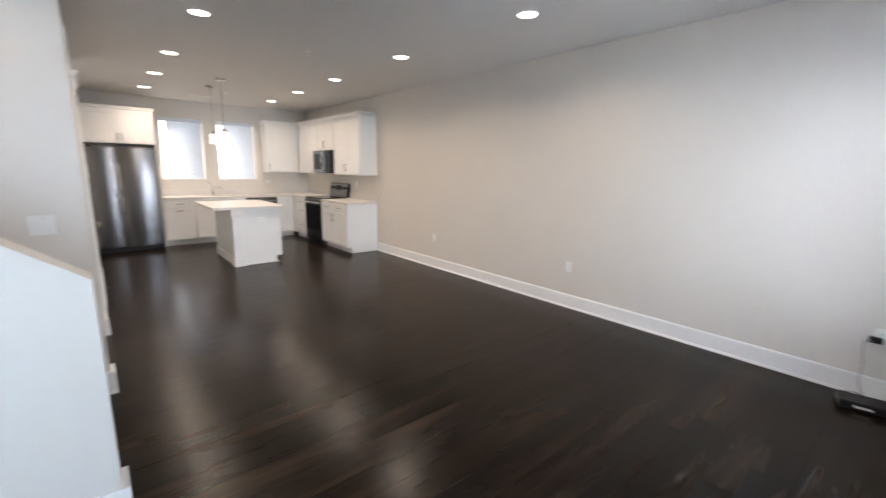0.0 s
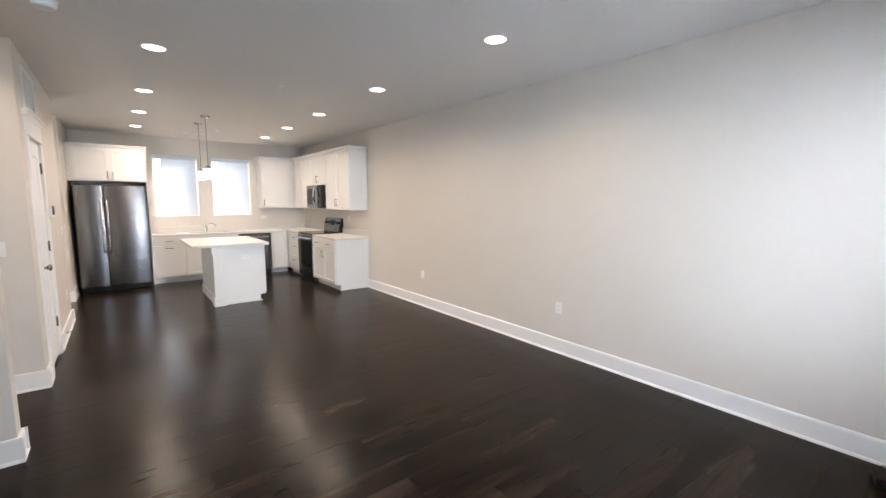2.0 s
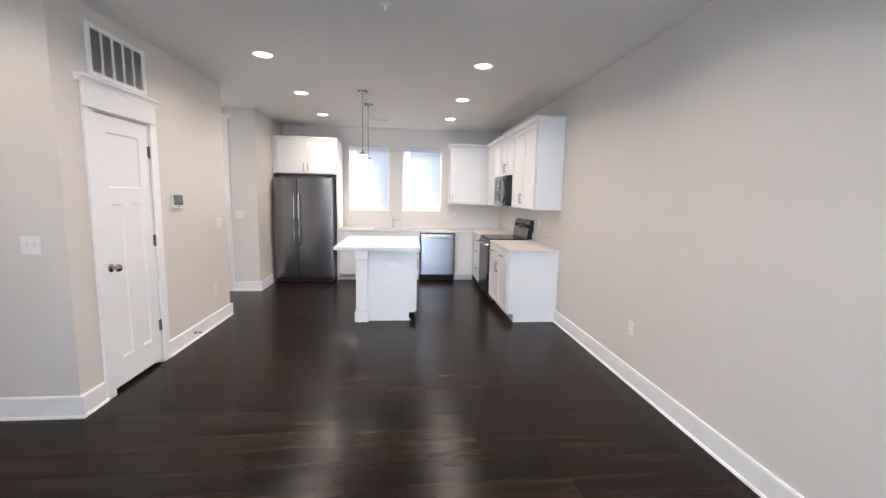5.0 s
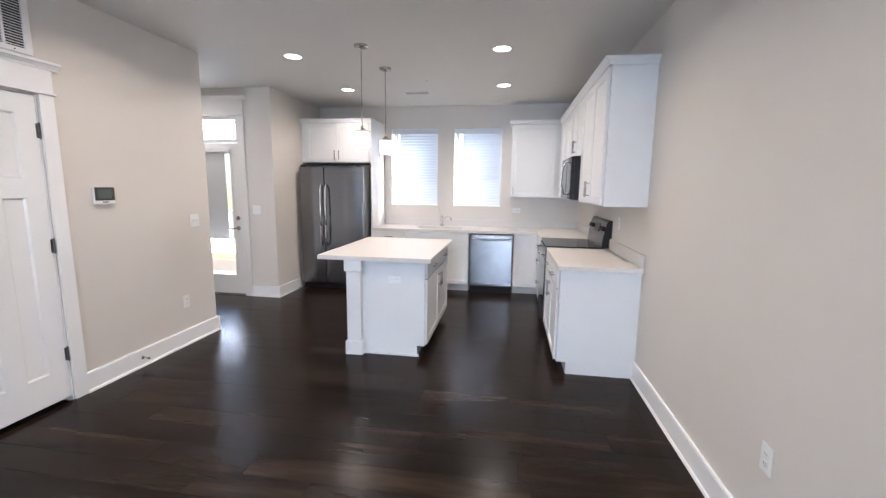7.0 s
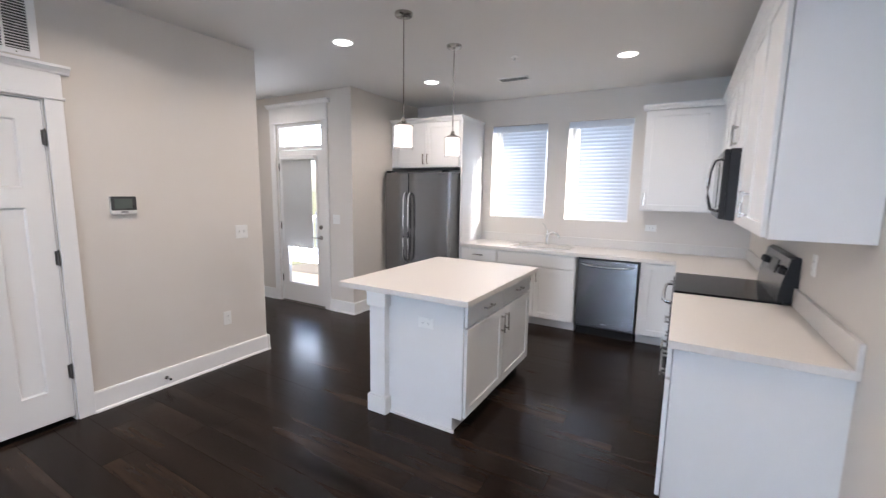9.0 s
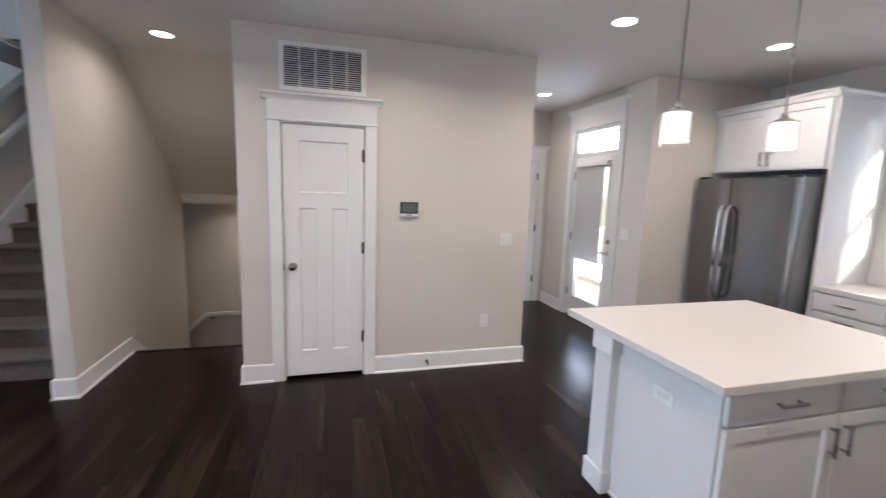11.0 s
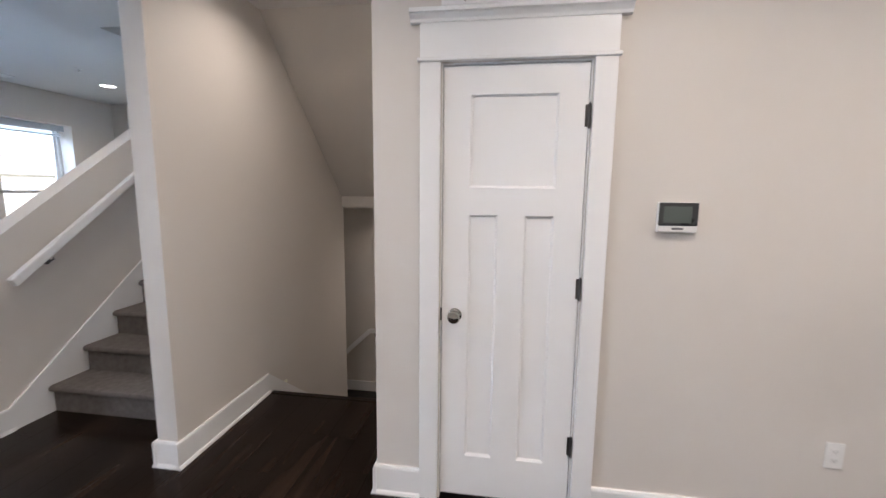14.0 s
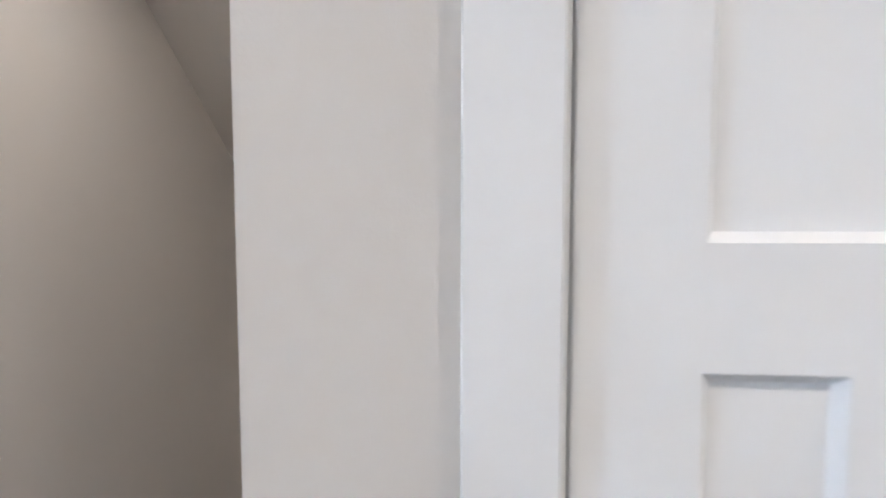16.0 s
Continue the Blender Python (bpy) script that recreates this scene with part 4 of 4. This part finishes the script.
# ---- sink and faucet ----
sink = thing("sink", "stainless undermount sink in the quartz worktop", "sink")
part("basin", boxes(*[r for r in ((1.59, 1.602, 9.32, 9.73, 0.70, 0.866), (2.298, 2.31, 9.32, 9.73, 0.70, 0.866), (1.602, 2.298, 9.32, 9.332, 0.70, 0.866), (1.602, 2.298, 9.718, 9.73, 0.70, 0.866), (1.59, 2.31, 9.32, 9.73, 0.69, 0.70))]), STEEL, sink)
part("drain", lathe(bmesh.new(), [(0, 0.701), (0.04, 0.701), (0.045, 0.704), (0.045, 0.7005)], Matrix.Translation((1.95, 9.53, 0))), STEEL_H, sink)
faucet = thing("faucet", "chrome kitchen faucet with a raised lever", "faucet", pose(1.94, 9.765, CT1))
part("body", lathe(bmesh.new(), [(0, 0), (0.03, 0), (0.03, 0.008), (0.022, 0.02), (0.02, 0.12), (0.022, 0.13), (0.016, 0.15), (0, 0.153)]), STEEL_H, faucet, smooth=True)
part("spout", tube(bmesh.new(), smooth_path([(0, 0, 0.075), (0.012, -0.008, 0.115), (0.045, -0.030, 0.150), (0.095, -0.062, 0.160), (0.140, -0.092, 0.148), (0.160, -0.105, 0.120)], 4), 0.0135, 12), STEEL_H, faucet, smooth=True)
part("aerator", cyl(bmesh.new(), (0.160, -0.105, 0.124), (0.163, -0.107, 0.098), 0.0165, 0.0155, n=16), STEEL_H, faucet, smooth=True)
part("lever", tube(bmesh.new(), smooth_path([(0, 0, 0.150), (-0.010, 0.003, 0.180), (-0.035, 0.008, 0.225), (-0.070, 0.012, 0.262)], 4), 0.0075, 8), STEEL_H, faucet, smooth=True)



# ---- wall plates ----
def plate(m, kind, label):
    w = {"switch2": 0.117, "switch": 0.072, "outlet": 0.072, "jack": 0.072, "outlet_wide": 0.117}[kind]
    h = 0.117
    if kind == "outlet_wide":
        w, h = 0.117, 0.072
    t = thing("light_switch" if kind.startswith("switch") else "wall_outlet", label, "switch" if kind.startswith("switch") else "outlet", m)
    part("plate", boxes((-w / 2, w / 2, -0.006, 0, -h / 2, h / 2), bev=0.003, seg=2), PLASTIC, t)
    if kind.startswith("switch"):
        for u in ((-0.023, 0.023) if kind == "switch2" else (0,)):
            part("toggle", boxes((u - 0.005, u + 0.005, -0.016, -0.006, -0.004, 0.014), (u - 0.0085, u + 0.0085, -0.0072, -0.006, -0.014, 0.014), bev=0.0012), PLASTIC, t)
    elif kind == "jack":
        part("jack", lathe(bmesh.new(), [(0, 0), (0.008, 0), (0.008, 0.01), (0.004, 0.012), (0, 0.012)], Matrix.Translation((0, -0.006, 0)) @ Matrix.Rotation(radians(90), 4, "X"), 12), DARKMETAL, t)
    else:
        for s in (-0.020, 0.020):
            c = (s, 0) if kind == "outlet_wide" else (0, s)
            f = part("socket", boxes((c[0] - 0.0155, c[0] + 0.0155, -0.0085, -0.006, c[1] - 0.0135, c[1] + 0.0135), bev=0.002), PLASTIC, t)
            part("slots", boxes((c[0] - 0.0075, c[0] - 0.0055, -0.0089, -0.0083, c[1] - 0.003, c[1] + 0.006), (c[0] + 0.0055, c[0] + 0.0075, -0.0089, -0.0083, c[1] - 0.003, c[1] + 0.006),
                                (c[0] - 0.002, c[0] + 0.002, -0.0089, -0.0083, c[1] - 0.0095, c[1] - 0.006)), SOCKET, f)
    return t


plate(Matrix.Translation((0, 6.902, 1.163)) @ FX, "switch2", "white double light switch beside the hallway corner")
plate(Matrix.Translation((0, 6.724, 0.415)) @ FX, "outlet", "white outlet above the closet baseboard")
plate(Matrix.Translation((XR, 2.64, 0.465)) @ FW, "outlet", "white outlet low on the long wall")
plate(Matrix.Translation((XR, 5.03, 0.466)) @ FW, "outlet", "white outlet low on the long wall near the kitchen")
plate(Matrix.Translation((XR, 0.212, 0.443)) @ FW, "outlet", "white outlet with a black adapter plugged in")
plate(Matrix.Translation((XR, -0.11, 0.455)) @ FW, "jack", "white cable plate beside the corner")
plate(pose(-0.334, 8.42, 1.18), "switch2", "white double switch beside the patio door")
plate(pose(3.09, YB, 1.17), "outlet_wide", "white double outlet under the wall cabinet")
plate(Matrix.Translation((XR, 7.46, 1.19)) @ FW, "outlet", "white outlet above the worktop")
plate(pose(2.005, IY0, 0.70), "outlet_wide", "white outlet on the island end panel")
plate(Matrix.Translation((-1.79, YF, 0.41)) @ S, "outlet", "white outlet between the living room windows")
plate(pose(-0.205, 4.71, 1.156), "switch2", "white double light switch at the top of the stairs down")
plate(pose(-0.211, 3.47, 1.145), "switch2", "white double light switch beside the stairs going up")

# thermostat
th = thing("thermostat", "white thermostat with a dark grey screen on the wall", "thermostat", Matrix.Translation((0, 6.013, 1.414)) @ FX)
part("body", boxes((-0.078, 0.078, -0.026, 0, -0.062, 0.062), bev=0.006, seg=2), PLASTIC, th)
part("bezel", boxes((-0.076, 0.076, -0.030, -0.012, -0.034, 0.0615), bev=0.005, seg=2), BEZEL, th, "dark grey bezel")
part("screen", boxes((-0.058, 0.050, -0.0312, -0.028, -0.022, 0.046), bev=0.001), LCD, th, "dull green-grey screen")
part("button", boxes((-0.022, 0.022, -0.028, -0.024, -0.050, -0.041), bev=0.001), GREY_PLASTIC, th)

# return air grille above the closet door
gr = thing("return_air_grille", "white louvred return air grille above the closet door", "air grille", Matrix.Translation((0, 5.018, 2.285)) @ FX)
GW, GHT = 0.64, 0.347
cols = [(0.036 + i * 0.1152, 0.036 + i * 0.1152 + 0.104) for i in range(5)]
part("frame", lattice(bmesh.new(), "y", (0, 0), (GW, GHT), [(a, b, 0.03, GHT - 0.03) for a, b in cols], -0.012, 0.0), TRIM, gr)
part("backing", boxes((0.03, GW - 0.03, -0.0008, 0.0, 0.025, GHT - 0.025)), DUCT_SHADE, gr, "dark sheet behind the louvres for the duct's shade")
vm = {}
for a, b in cols:
    for k in range(18):
        v = 0.036 + k * 0.0158
        if "m" not in vm:
            vm["m"] = mesh_of("louvre", prism(bmesh.new(), [(-0.0105, 0.0), (-0.0095, 0.0), (-0.001, 0.0085), (-0.002, 0.0085)], "x", 0, 0.104), TRIM)
        lo = new("louvre", vm["m"])
        lo.parent = gr
        lo.location = (a, 0, v)
for u in (0.1, GW - 0.1):
    for v in (0.014, GHT - 0.014):
        part("screw", cyl(bmesh.new(), (u, -0.0135, v), (u, -0.012, v), 0.0045, n=10), NICKEL, gr)

# door stop on the baseboard
ds = thing("door_stop", "small metal door stop on the baseboard", "door stop", Matrix.Translation((0.016, 6.197, 0.078)) @ FX)
part("spring", lathe(bmesh.new(), [(0, 0), (0.014, 0), (0.012, 0.006), (0.005, 0.008), (0.005, 0.05), (0.009, 0.052), (0.009, 0.062), (0, 0.063)], Matrix.Rotation(radians(90), 4, "X"), 14), NICKEL, ds, smooth=True)

# ---- ceiling fittings ----
LAMP_W = 3.5
lamp_me = {}


def downlight(x, y, top=CEIL):
    t = thing("recessed_light", "round recessed ceiling light with a white trim ring, lit", "ceiling light", pose(x, y, top), "recessed ceiling lights")
    if not lamp_me:
        lamp_me["ring"] = mesh_of("trim_ring", lathe(bmesh.new(), [(0.074, -0.004), (0.077, -0.008), (0.085, -0.006), (0.088, -0.001), (0.088, 0.0), (0.074, 0.0)], n=32), TRIM, True)
        lamp_me["lens"] = mesh_of("lens", lathe(bmesh.new(), [(0, -0.0065), (0.05, -0.006), (0.075, -0.0045), (0.075, -0.002)], n=32), LENS, True)
    for k, nm in (("ring", "trim_ring"), ("lens", "lens")):
        o = new(nm, lamp_me[k])
        o.parent = t
    tagged(o, "glowing warm white lens")
    li = new("downlight_lamp", bpy.data.lights.new("downlight_lamp", "AREA"))
    li.data.shape, li.data.size, li.data.energy, li.data.color = "DISK", 0.13, LAMP_W, (1.0, 0.845, 0.68)
    li.data.spread = radians(150)
    li.matrix_world = pose(x, y, top - 0.012)
    if top < CEIL:
        li.data.energy = 1.3
    elif -0.6 < x < 0:
        li.data.energy = 0.52 * LAMP_W
    elif x < 0:
        li.data.energy = (0.5 if y > 5 else 0.72) * LAMP_W
    return t


LAMPS = [(0.868, y) for y in (4.258, 5.907, 7.30, 8.682)] + [(2.865, y) for y in (2.46, 4.252, 5.916, 7.31, 8.655)]
LAMPS += [(-0.543, 2.76), (-0.525, 4.10), (-0.966, 0.60), (-2.75, 0.50), (-1.16, 7.81)]
for x, y in LAMPS:
    downlight(x, y)


# a recessed light under the landing lights the lower stairs
downlight(-3.05, 4.25, 1.335)


def pendant(x, y):
    t = thing("pendant_light", "lit pendant with a white glass shade on a nickel rod", "pendant light", pose(x, y, CEIL), "pendants above the island")
    part("canopy", lathe(bmesh.new(), [(0, 0), (0.062, 0), (0.062, -0.016), (0.055, -0.022), (0.012, -0.026), (0, -0.026)], n=28), NICKEL, t, smooth=True)
    part("rod", cyl(bmesh.new(), (0, 0, -0.70), (0, 0, -0.02), 0.005, n=10), NICKEL, t)
    part("socket_cap", lathe(bmesh.new(), [(0, -0.69), (0.014, -0.69), (0.02, -0.715), (0.048, -0.728), (0.05, -0.738), (0, -0.738)], n=24), NICKEL, t, smooth=True)
    part("shade", lathe(bmesh.new(), [(0.03, -0.738), (0.062, -0.742), (0.066, -0.75), (0.066, -0.88), (0.062, -0.885), (0.0, -0.88)], n=28), LITGLASS, t, "glowing white opal glass", smooth=True)
    part("outer_glass", lathe(bmesh.new(), [(0.0695, -0.74), (0.0695, -0.905), (0.0675, -0.905), (0.0675, -0.74)], n=28), GLASS, t, "clear outer glass cylinder", smooth=True).visible_shadow = False
    li = new("pendant_lamp", bpy.data.lights.new("pendant_lamp", "POINT"))
    li.data.energy, li.data.shadow_soft_size, li.data.color = 0.3, 0.05, (1.0, 0.88, 0.74)
    li.location = (x, y, CEIL - 0.95)
    return t


pendant(1.632, 7.08)
pendant(1.638, 7.79)


def sprinkler(x, y):
    t = thing("fire_sprinkler", "small white ceiling fire sprinkler", "sprinkler", pose(x, y, CEIL), "ceiling sprinklers")
    part("plate", lathe(bmesh.new(), [(0, 0), (0.035, 0), (0.034, -0.005), (0.02, -0.008), (0, -0.008)], n=20), PLASTIC, t, smooth=True)
    part("head", lathe(bmesh.new(), [(0, -0.008), (0.009, -0.008), (0.008, -0.03), (0.015, -0.034), (0.015, -0.037), (0, -0.037)], n=14), PLASTIC, t, smooth=True)


sprinkler(2.0, 4.77)
sprinkler(1.98, 8.281)
sprinkler(-2.075, 0.871)


def air_vent(x, y, w, d):
    t = thing("ceiling_vent", "white slotted ceiling air vent", "air vent", pose(x, y, CEIL))
    part("frame", lattice(bmesh.new(), "z", (-w / 2, -d / 2), (w / 2, d / 2), [(-w / 2 + 0.02, w / 2 - 0.02, -d / 2 + 0.02, d / 2 - 0.02)], -0.006, 0), PLASTIC, t)
    part("backing", boxes((-w / 2 + 0.02, w / 2 - 0.02, -d / 2 + 0.02, d / 2 - 0.02, -0.0015, 0)), DUCT_SHADE, t)
    n = 6
    for i in range(n):
        yy = -d / 2 + 0.026 + i * (d - 0.052) / (n - 1)
        part("slat", prism(bmesh.new(), [(yy, -0.006), (yy + 0.001, -0.006), (yy + 0.007, -0.0015), (yy + 0.006, -0.0015)], "x", -w / 2 + 0.02, w / 2 - 0.02), PLASTIC, t)


air_vent(1.72, 8.97, 0.34, 0.14)
air_vent(-2.1, -0.25, 0.34, 0.14)
sm = thing("smoke_detector", "round white smoke detector on the ceiling", "smoke detector", pose(0.285, 3.745, CEIL))
part("base", lathe(bmesh.new(), [(0, 0), (0.068, 0), (0.068, -0.012), (0.0, -0.012)], n=32), PLASTIC, sm, smooth=True)
part("cover", lathe(bmesh.new(), [(0.062, -0.012), (0.06, -0.03), (0.05, -0.042), (0.02, -0.046), (0, -0.046)], n=32), PLASTIC, sm, smooth=True)

# ---- modem box, adapter and cables by the long wall ----
modem = thing("modem", "black modem lying on the floor beside the baseboard", "modem", pose(3.79, 0.215, 0, 0, 0, -78))
part("case", boxes((-0.135, 0.135, -0.085, 0.085, 0.004, 0.058), bev=0.01, seg=2), BLACK, modem)
part("label", boxes((-0.06, 0.03, -0.0865, -0.0845, 0.024, 0.038)), PLASTIC, modem, "small white label")
part("foot", boxes((-0.13, -0.10, -0.06, 0.06, 0, 0.005), (0.10, 0.13, -0.06, 0.06, 0, 0.005)), BLACK, modem)
ad = thing("power_adapter", "black power adapter plugged into the outlet", "power adapter", Matrix.Translation((XR - 0.008, 0.222, 0.424)) @ FW)
part("body", boxes((-0.045, 0.022, -0.05, -0.001, -0.018, 0.018), bev=0.005, seg=2), BLACK, ad)


part("cord", tube(bmesh.new(), smooth_path([(3.955, 0.245, 0.420), (3.945, 0.275, 0.415), (3.945, 0.285, 0.360), (3.955, 0.270, 0.250), (3.950, 0.270, 0.120), (3.930, 0.230, 0.030), (3.900, 0.150, 0.012), (3.860, 0.070, 0.006), (3.850, 0.150, 0.020), (3.820, 0.140, 0.030)]), 0.003, 6), GREYCORD, ad, "thin grey power cord").matrix_parent_inverse = ad.matrix_world.inverted()
cord2 = thing("coaxial_cable", "black coaxial cable lying loose on the floor", "cable")
part("cord", tube(bmesh.new(), smooth_path([(3.850, 0.140, 0.022), (3.880, 0.050, 0.026), (3.905, -0.040, 0.010), (3.930, -0.150, 0.007), (3.930, -0.245, 0.006), (3.870, -0.285, 0.006), (3.780, -0.210, 0.006), (3.680, -0.080, 0.006), (3.570, 0.035, 0.006)]), 0.0055, 8), CORD, cord2)
part("connector", cyl(bmesh.new(), (3.575, 0.030, 0.006), (3.555, 0.050, 0.006), 0.0055, n=8), NICKEL, cord2)
part("cord", tube(bmesh.new(), smooth_path([(3.860, 0.330, 0.020), (3.930, 0.340, 0.020), (3.955, 0.270, 0.030), (3.940, 0.190, 0.006), (3.950, 0.090, 0.006), (3.900, 0.030, 0.006), (3.860, 0.110, 0.010)]), 0.003, 6), CORD, modem, "thin black cord").matrix_parent_inverse = modem.matrix_world.inverted()


# ---- outside ----
solid("ground", boxes((-600, 600, -600, 600, -3.2, -3.0)), GRASS, "autumn lawn reaching to the horizon", "ground")
solid("road", boxes((-300, 300, -50, -39, -3.05, -2.98)), CONCRETE, "pale worn road before the house", "road")
solid("pavement", boxes((-300, 300, -36.5, -35, -3.05, -2.95)), CONCRETE, "pale concrete pavement along the road", "pavement")
solid("backdrop", boxes((-300, 300, -130, -128, -3, 1.2)), FARWOOD, "distant line of yellow autumn trees", "backdrop")


def house(name, label, x, y, w, d, h, siding, turn=0):
    t = thing(name, label, "house", pose(x, y, -3.0, 0, 0, turn))
    part("wall", boxes((-w / 2, w / 2, -d / 2, d / 2, 0, h)), siding, t)
    part("roof", prism(bmesh.new(), [(-d / 2 - 0.4, h), (0, h + d * 0.32), (d / 2 + 0.4, h)], "x", -w / 2 - 0.4, w / 2 + 0.4), ROOF, t)
    n = int(w / 2.6)
    for i in range(n):
        for z in (1.0, 3.9):
            if z + 1.6 < h:
                for s in (-1, 1):
                    u = -w / 2 + (i + 0.5) * w / n
                    win = part("window", boxes((u - 0.5, u + 0.5, s * d / 2 - 0.04, s * d / 2 + 0.04, z, z + 1.5)), TRIM, t)
                    part("pane", boxes((u - 0.42, u + 0.42, s * d / 2 - 0.05, s * d / 2 + 0.05, z + 0.08, z + 1.42)), FARPANE, win)
    return t


house("house", "pale sided townhouse across the road", -44, -66, 18, 9, 6.2, SIDING_W)
house("house", "pale sided townhouse farther along the road", -66, -70, 16, 9, 6.2, SIDING_W)
house("house", "grey-blue sided house behind the kitchen", 7.5, 24, 9, 8, 6.6, SIDING_G)


def tree(x, y, h, seed):
    rnd = random.Random(seed)
    t = thing("tree", "yellow-leaved autumn tree on the lawn", "tree", pose(x, y, -3.0), "autumn trees")
    bm = bmesh.new()
    cyl(bm, (0, 0, 0), (0, 0, h * 0.6), 0.16, 0.07, 8)
    tips = []
    for i in range(7):
        a = i * 2.4
        z = h * (0.35 + 0.05 * i)
        q = (math.cos(a) * h * 0.25, math.sin(a) * h * 0.25, z + h * 0.22)
        cyl(bm, (0, 0, z), q, 0.05, 0.015, 5)
        tips.append(q)
    part("trunk", bm, BARK, t)
    lf = bmesh.new()
    for k in range(900):
        c = Vector(rnd.choice(tips + [(0, 0, h * 0.8)]))
        p = c + Vector((rnd.gauss(0, 0.5), rnd.gauss(0, 0.5), rnd.gauss(0, 0.45)))
        d = [Vector((rnd.uniform(-1, 1), rnd.uniform(-1, 1), rnd.uniform(-1, 1))) * 0.13 for _ in range(3)]
        lf.faces.new([lf.verts.new(p + e) for e in d])
    part("crown", lf, LEAF, t)


for i, (x, y) in enumerate(((-36, -52), (-52, -55), (-30, -56), (-16, -54), (-62, -58))):
    tree(x, y, 5.0 + (i % 3) * 0.6, i)

# deck outside the patio door
deck = thing("deck", "sunlit wooden deck with a white railing outside the patio door", "deck", kind="structure")
dm = mesh_of("deck_board", boxes((-3.7, -0.22, -0.067, 0.067, -0.03, 0.0), bev=0.004), DECK)
for i in range(19):
    o = new("deck_board", dm)
    o.parent = deck
    o.location = (0, 8.64 + i * 0.14, -0.06)
for x in (-3.6, -2.0, -0.35):
    part("joist", boxes((x, x + 0.1, 8.57, 11.25, -0.3, -0.092)), DECK, deck)
for x, y in ((-3.7, 11.2), (-0.35, 11.2), (-2.0, 11.2), (-3.7, 8.65), (-3.7, 9.95)):
    part("post", boxes((x, x + 0.1, y, y + 0.1, -3.0, 1.05), bev=0.006), VINYL, deck)
part("top_rail", boxes((-3.6, -0.35, 11.21, 11.29, 0.93, 0.98), bev=0.005), VINYL, deck)
part("bottom_rail", boxes((-3.6, -0.35, 11.22, 11.28, 0.05, 0.09), bev=0.004), VINYL, deck)
part("top_rail", boxes((-3.69, -3.61, 8.75, 11.2, 0.93, 0.98), bev=0.005), VINYL, deck)
part("bottom_rail", boxes((-3.68, -3.62, 8.75, 11.2, 0.05, 0.09), bev=0.004), VINYL, deck)
bmz = mesh_of("baluster", boxes((-0.018, 0.018, -0.018, 0.018, 0.09, 0.93)), VINYL)
for i in range(28):
    o = new("baluster", bmz)
    o.parent = deck
    o.location = (-3.52 + i * 0.112, 11.25, 0)
for i in range(21):
    o = new("baluster", bmz)
    o.parent = deck
    o.location = (-3.65, 8.83 + i * 0.112, 0)

# ---- floor planks, last ----
PW = 0.178
floor = thing("floor", "dark espresso hickory plank floor with a satin sheen", "floor", kind="structure")
rest = bmesh.new()
plank_cache = {}


def plank_mesh(bm, length, w=PW, x=0.0, y=0.0, z=0.0):
    g, c = 0.0003, 0.0007
    top = [(g + c, g + c, 0), (length - g - c, g + c, 0), (length - g - c, w - g - c, 0), (g + c, w - g - c, 0)]
    mid = [(g, g, -0.001), (length - g, g, -0.001), (length - g, w - g, -0.001), (g, w - g, -0.001)]
    low = [(a, b, -0.0125) for a, b, _ in mid]
    ring = [[bm.verts.new((x + a, y + b, z + d)) for a, b, d in r] for r in (top, mid, low)]
    bm.faces.new(ring[0])
    for r, s in zip(ring, ring[1:]):
        for i in range(4):
            j = (i + 1) % 4
            bm.faces.new((r[i], s[i], s[j], r[j]))
    return bm


def spans(y):
    """The stretches of x with floor at this y."""
    out = []
    x0 = 0.0
    if y < 2.16:
        x0 = XL
    elif 2.30 < y < 3.47:
        x0 = -0.40
    elif 3.592 < y < 4.71:
        x0 = -0.86
    elif 7.11 < y < 8.42:
        x0 = -2.05
    elif y > 8.42:
        x0 = -0.07
    return x0, XR


rnd = random.Random(5)
edges = sorted({YF, YB, 2.16, 2.30, 3.47, 3.592, 4.71, 7.11, 8.42})
y = YF
rows = []
while y < YB - 0.01:
    y1 = min(y + PW, YB)
    cuts = [y] + [e for e in edges if y + 0.004 < e < y1 - 0.004] + [y1]
    off = rnd.uniform(0, 1.4)
    joints = [-5.0 + off]
    while joints[-1] < XR:
        joints.append(joints[-1] + rnd.choice((0.6, 0.9, 1.2, 1.2, 1.5, 1.8)))
    for a, b in zip(cuts, cuts[1:]):
        x0, x1 = spans((a + b) / 2)
        js = [x0] + [j for j in joints if x0 + 0.08 < j < x1 - 0.08] + [x1]
        for p, q in zip(js, js[1:]):
            if 1.3 < (a + b) / 2 < 9.2 and q > 0 and b - a > PW - 0.002:
                key = round(q - p, 3)
                if key not in plank_cache:
                    plank_cache[key] = mesh_of("plank", plank_mesh(bmesh.new(), q - p), PLANK)
                o = new("plank", plank_cache[key])
                o.parent = floor
                o.location = (p, a, rnd.uniform(-0.0004, 0.0002))
                o.rotation_euler = (rnd.gauss(0, 0.0016), rnd.gauss(0, 0.0002), 0)
            else:
                plank_mesh(rest, q - p, b - a, p, a)
    y = y1
tagged(part("planks", rest, PLANK, floor), kind="stuff")
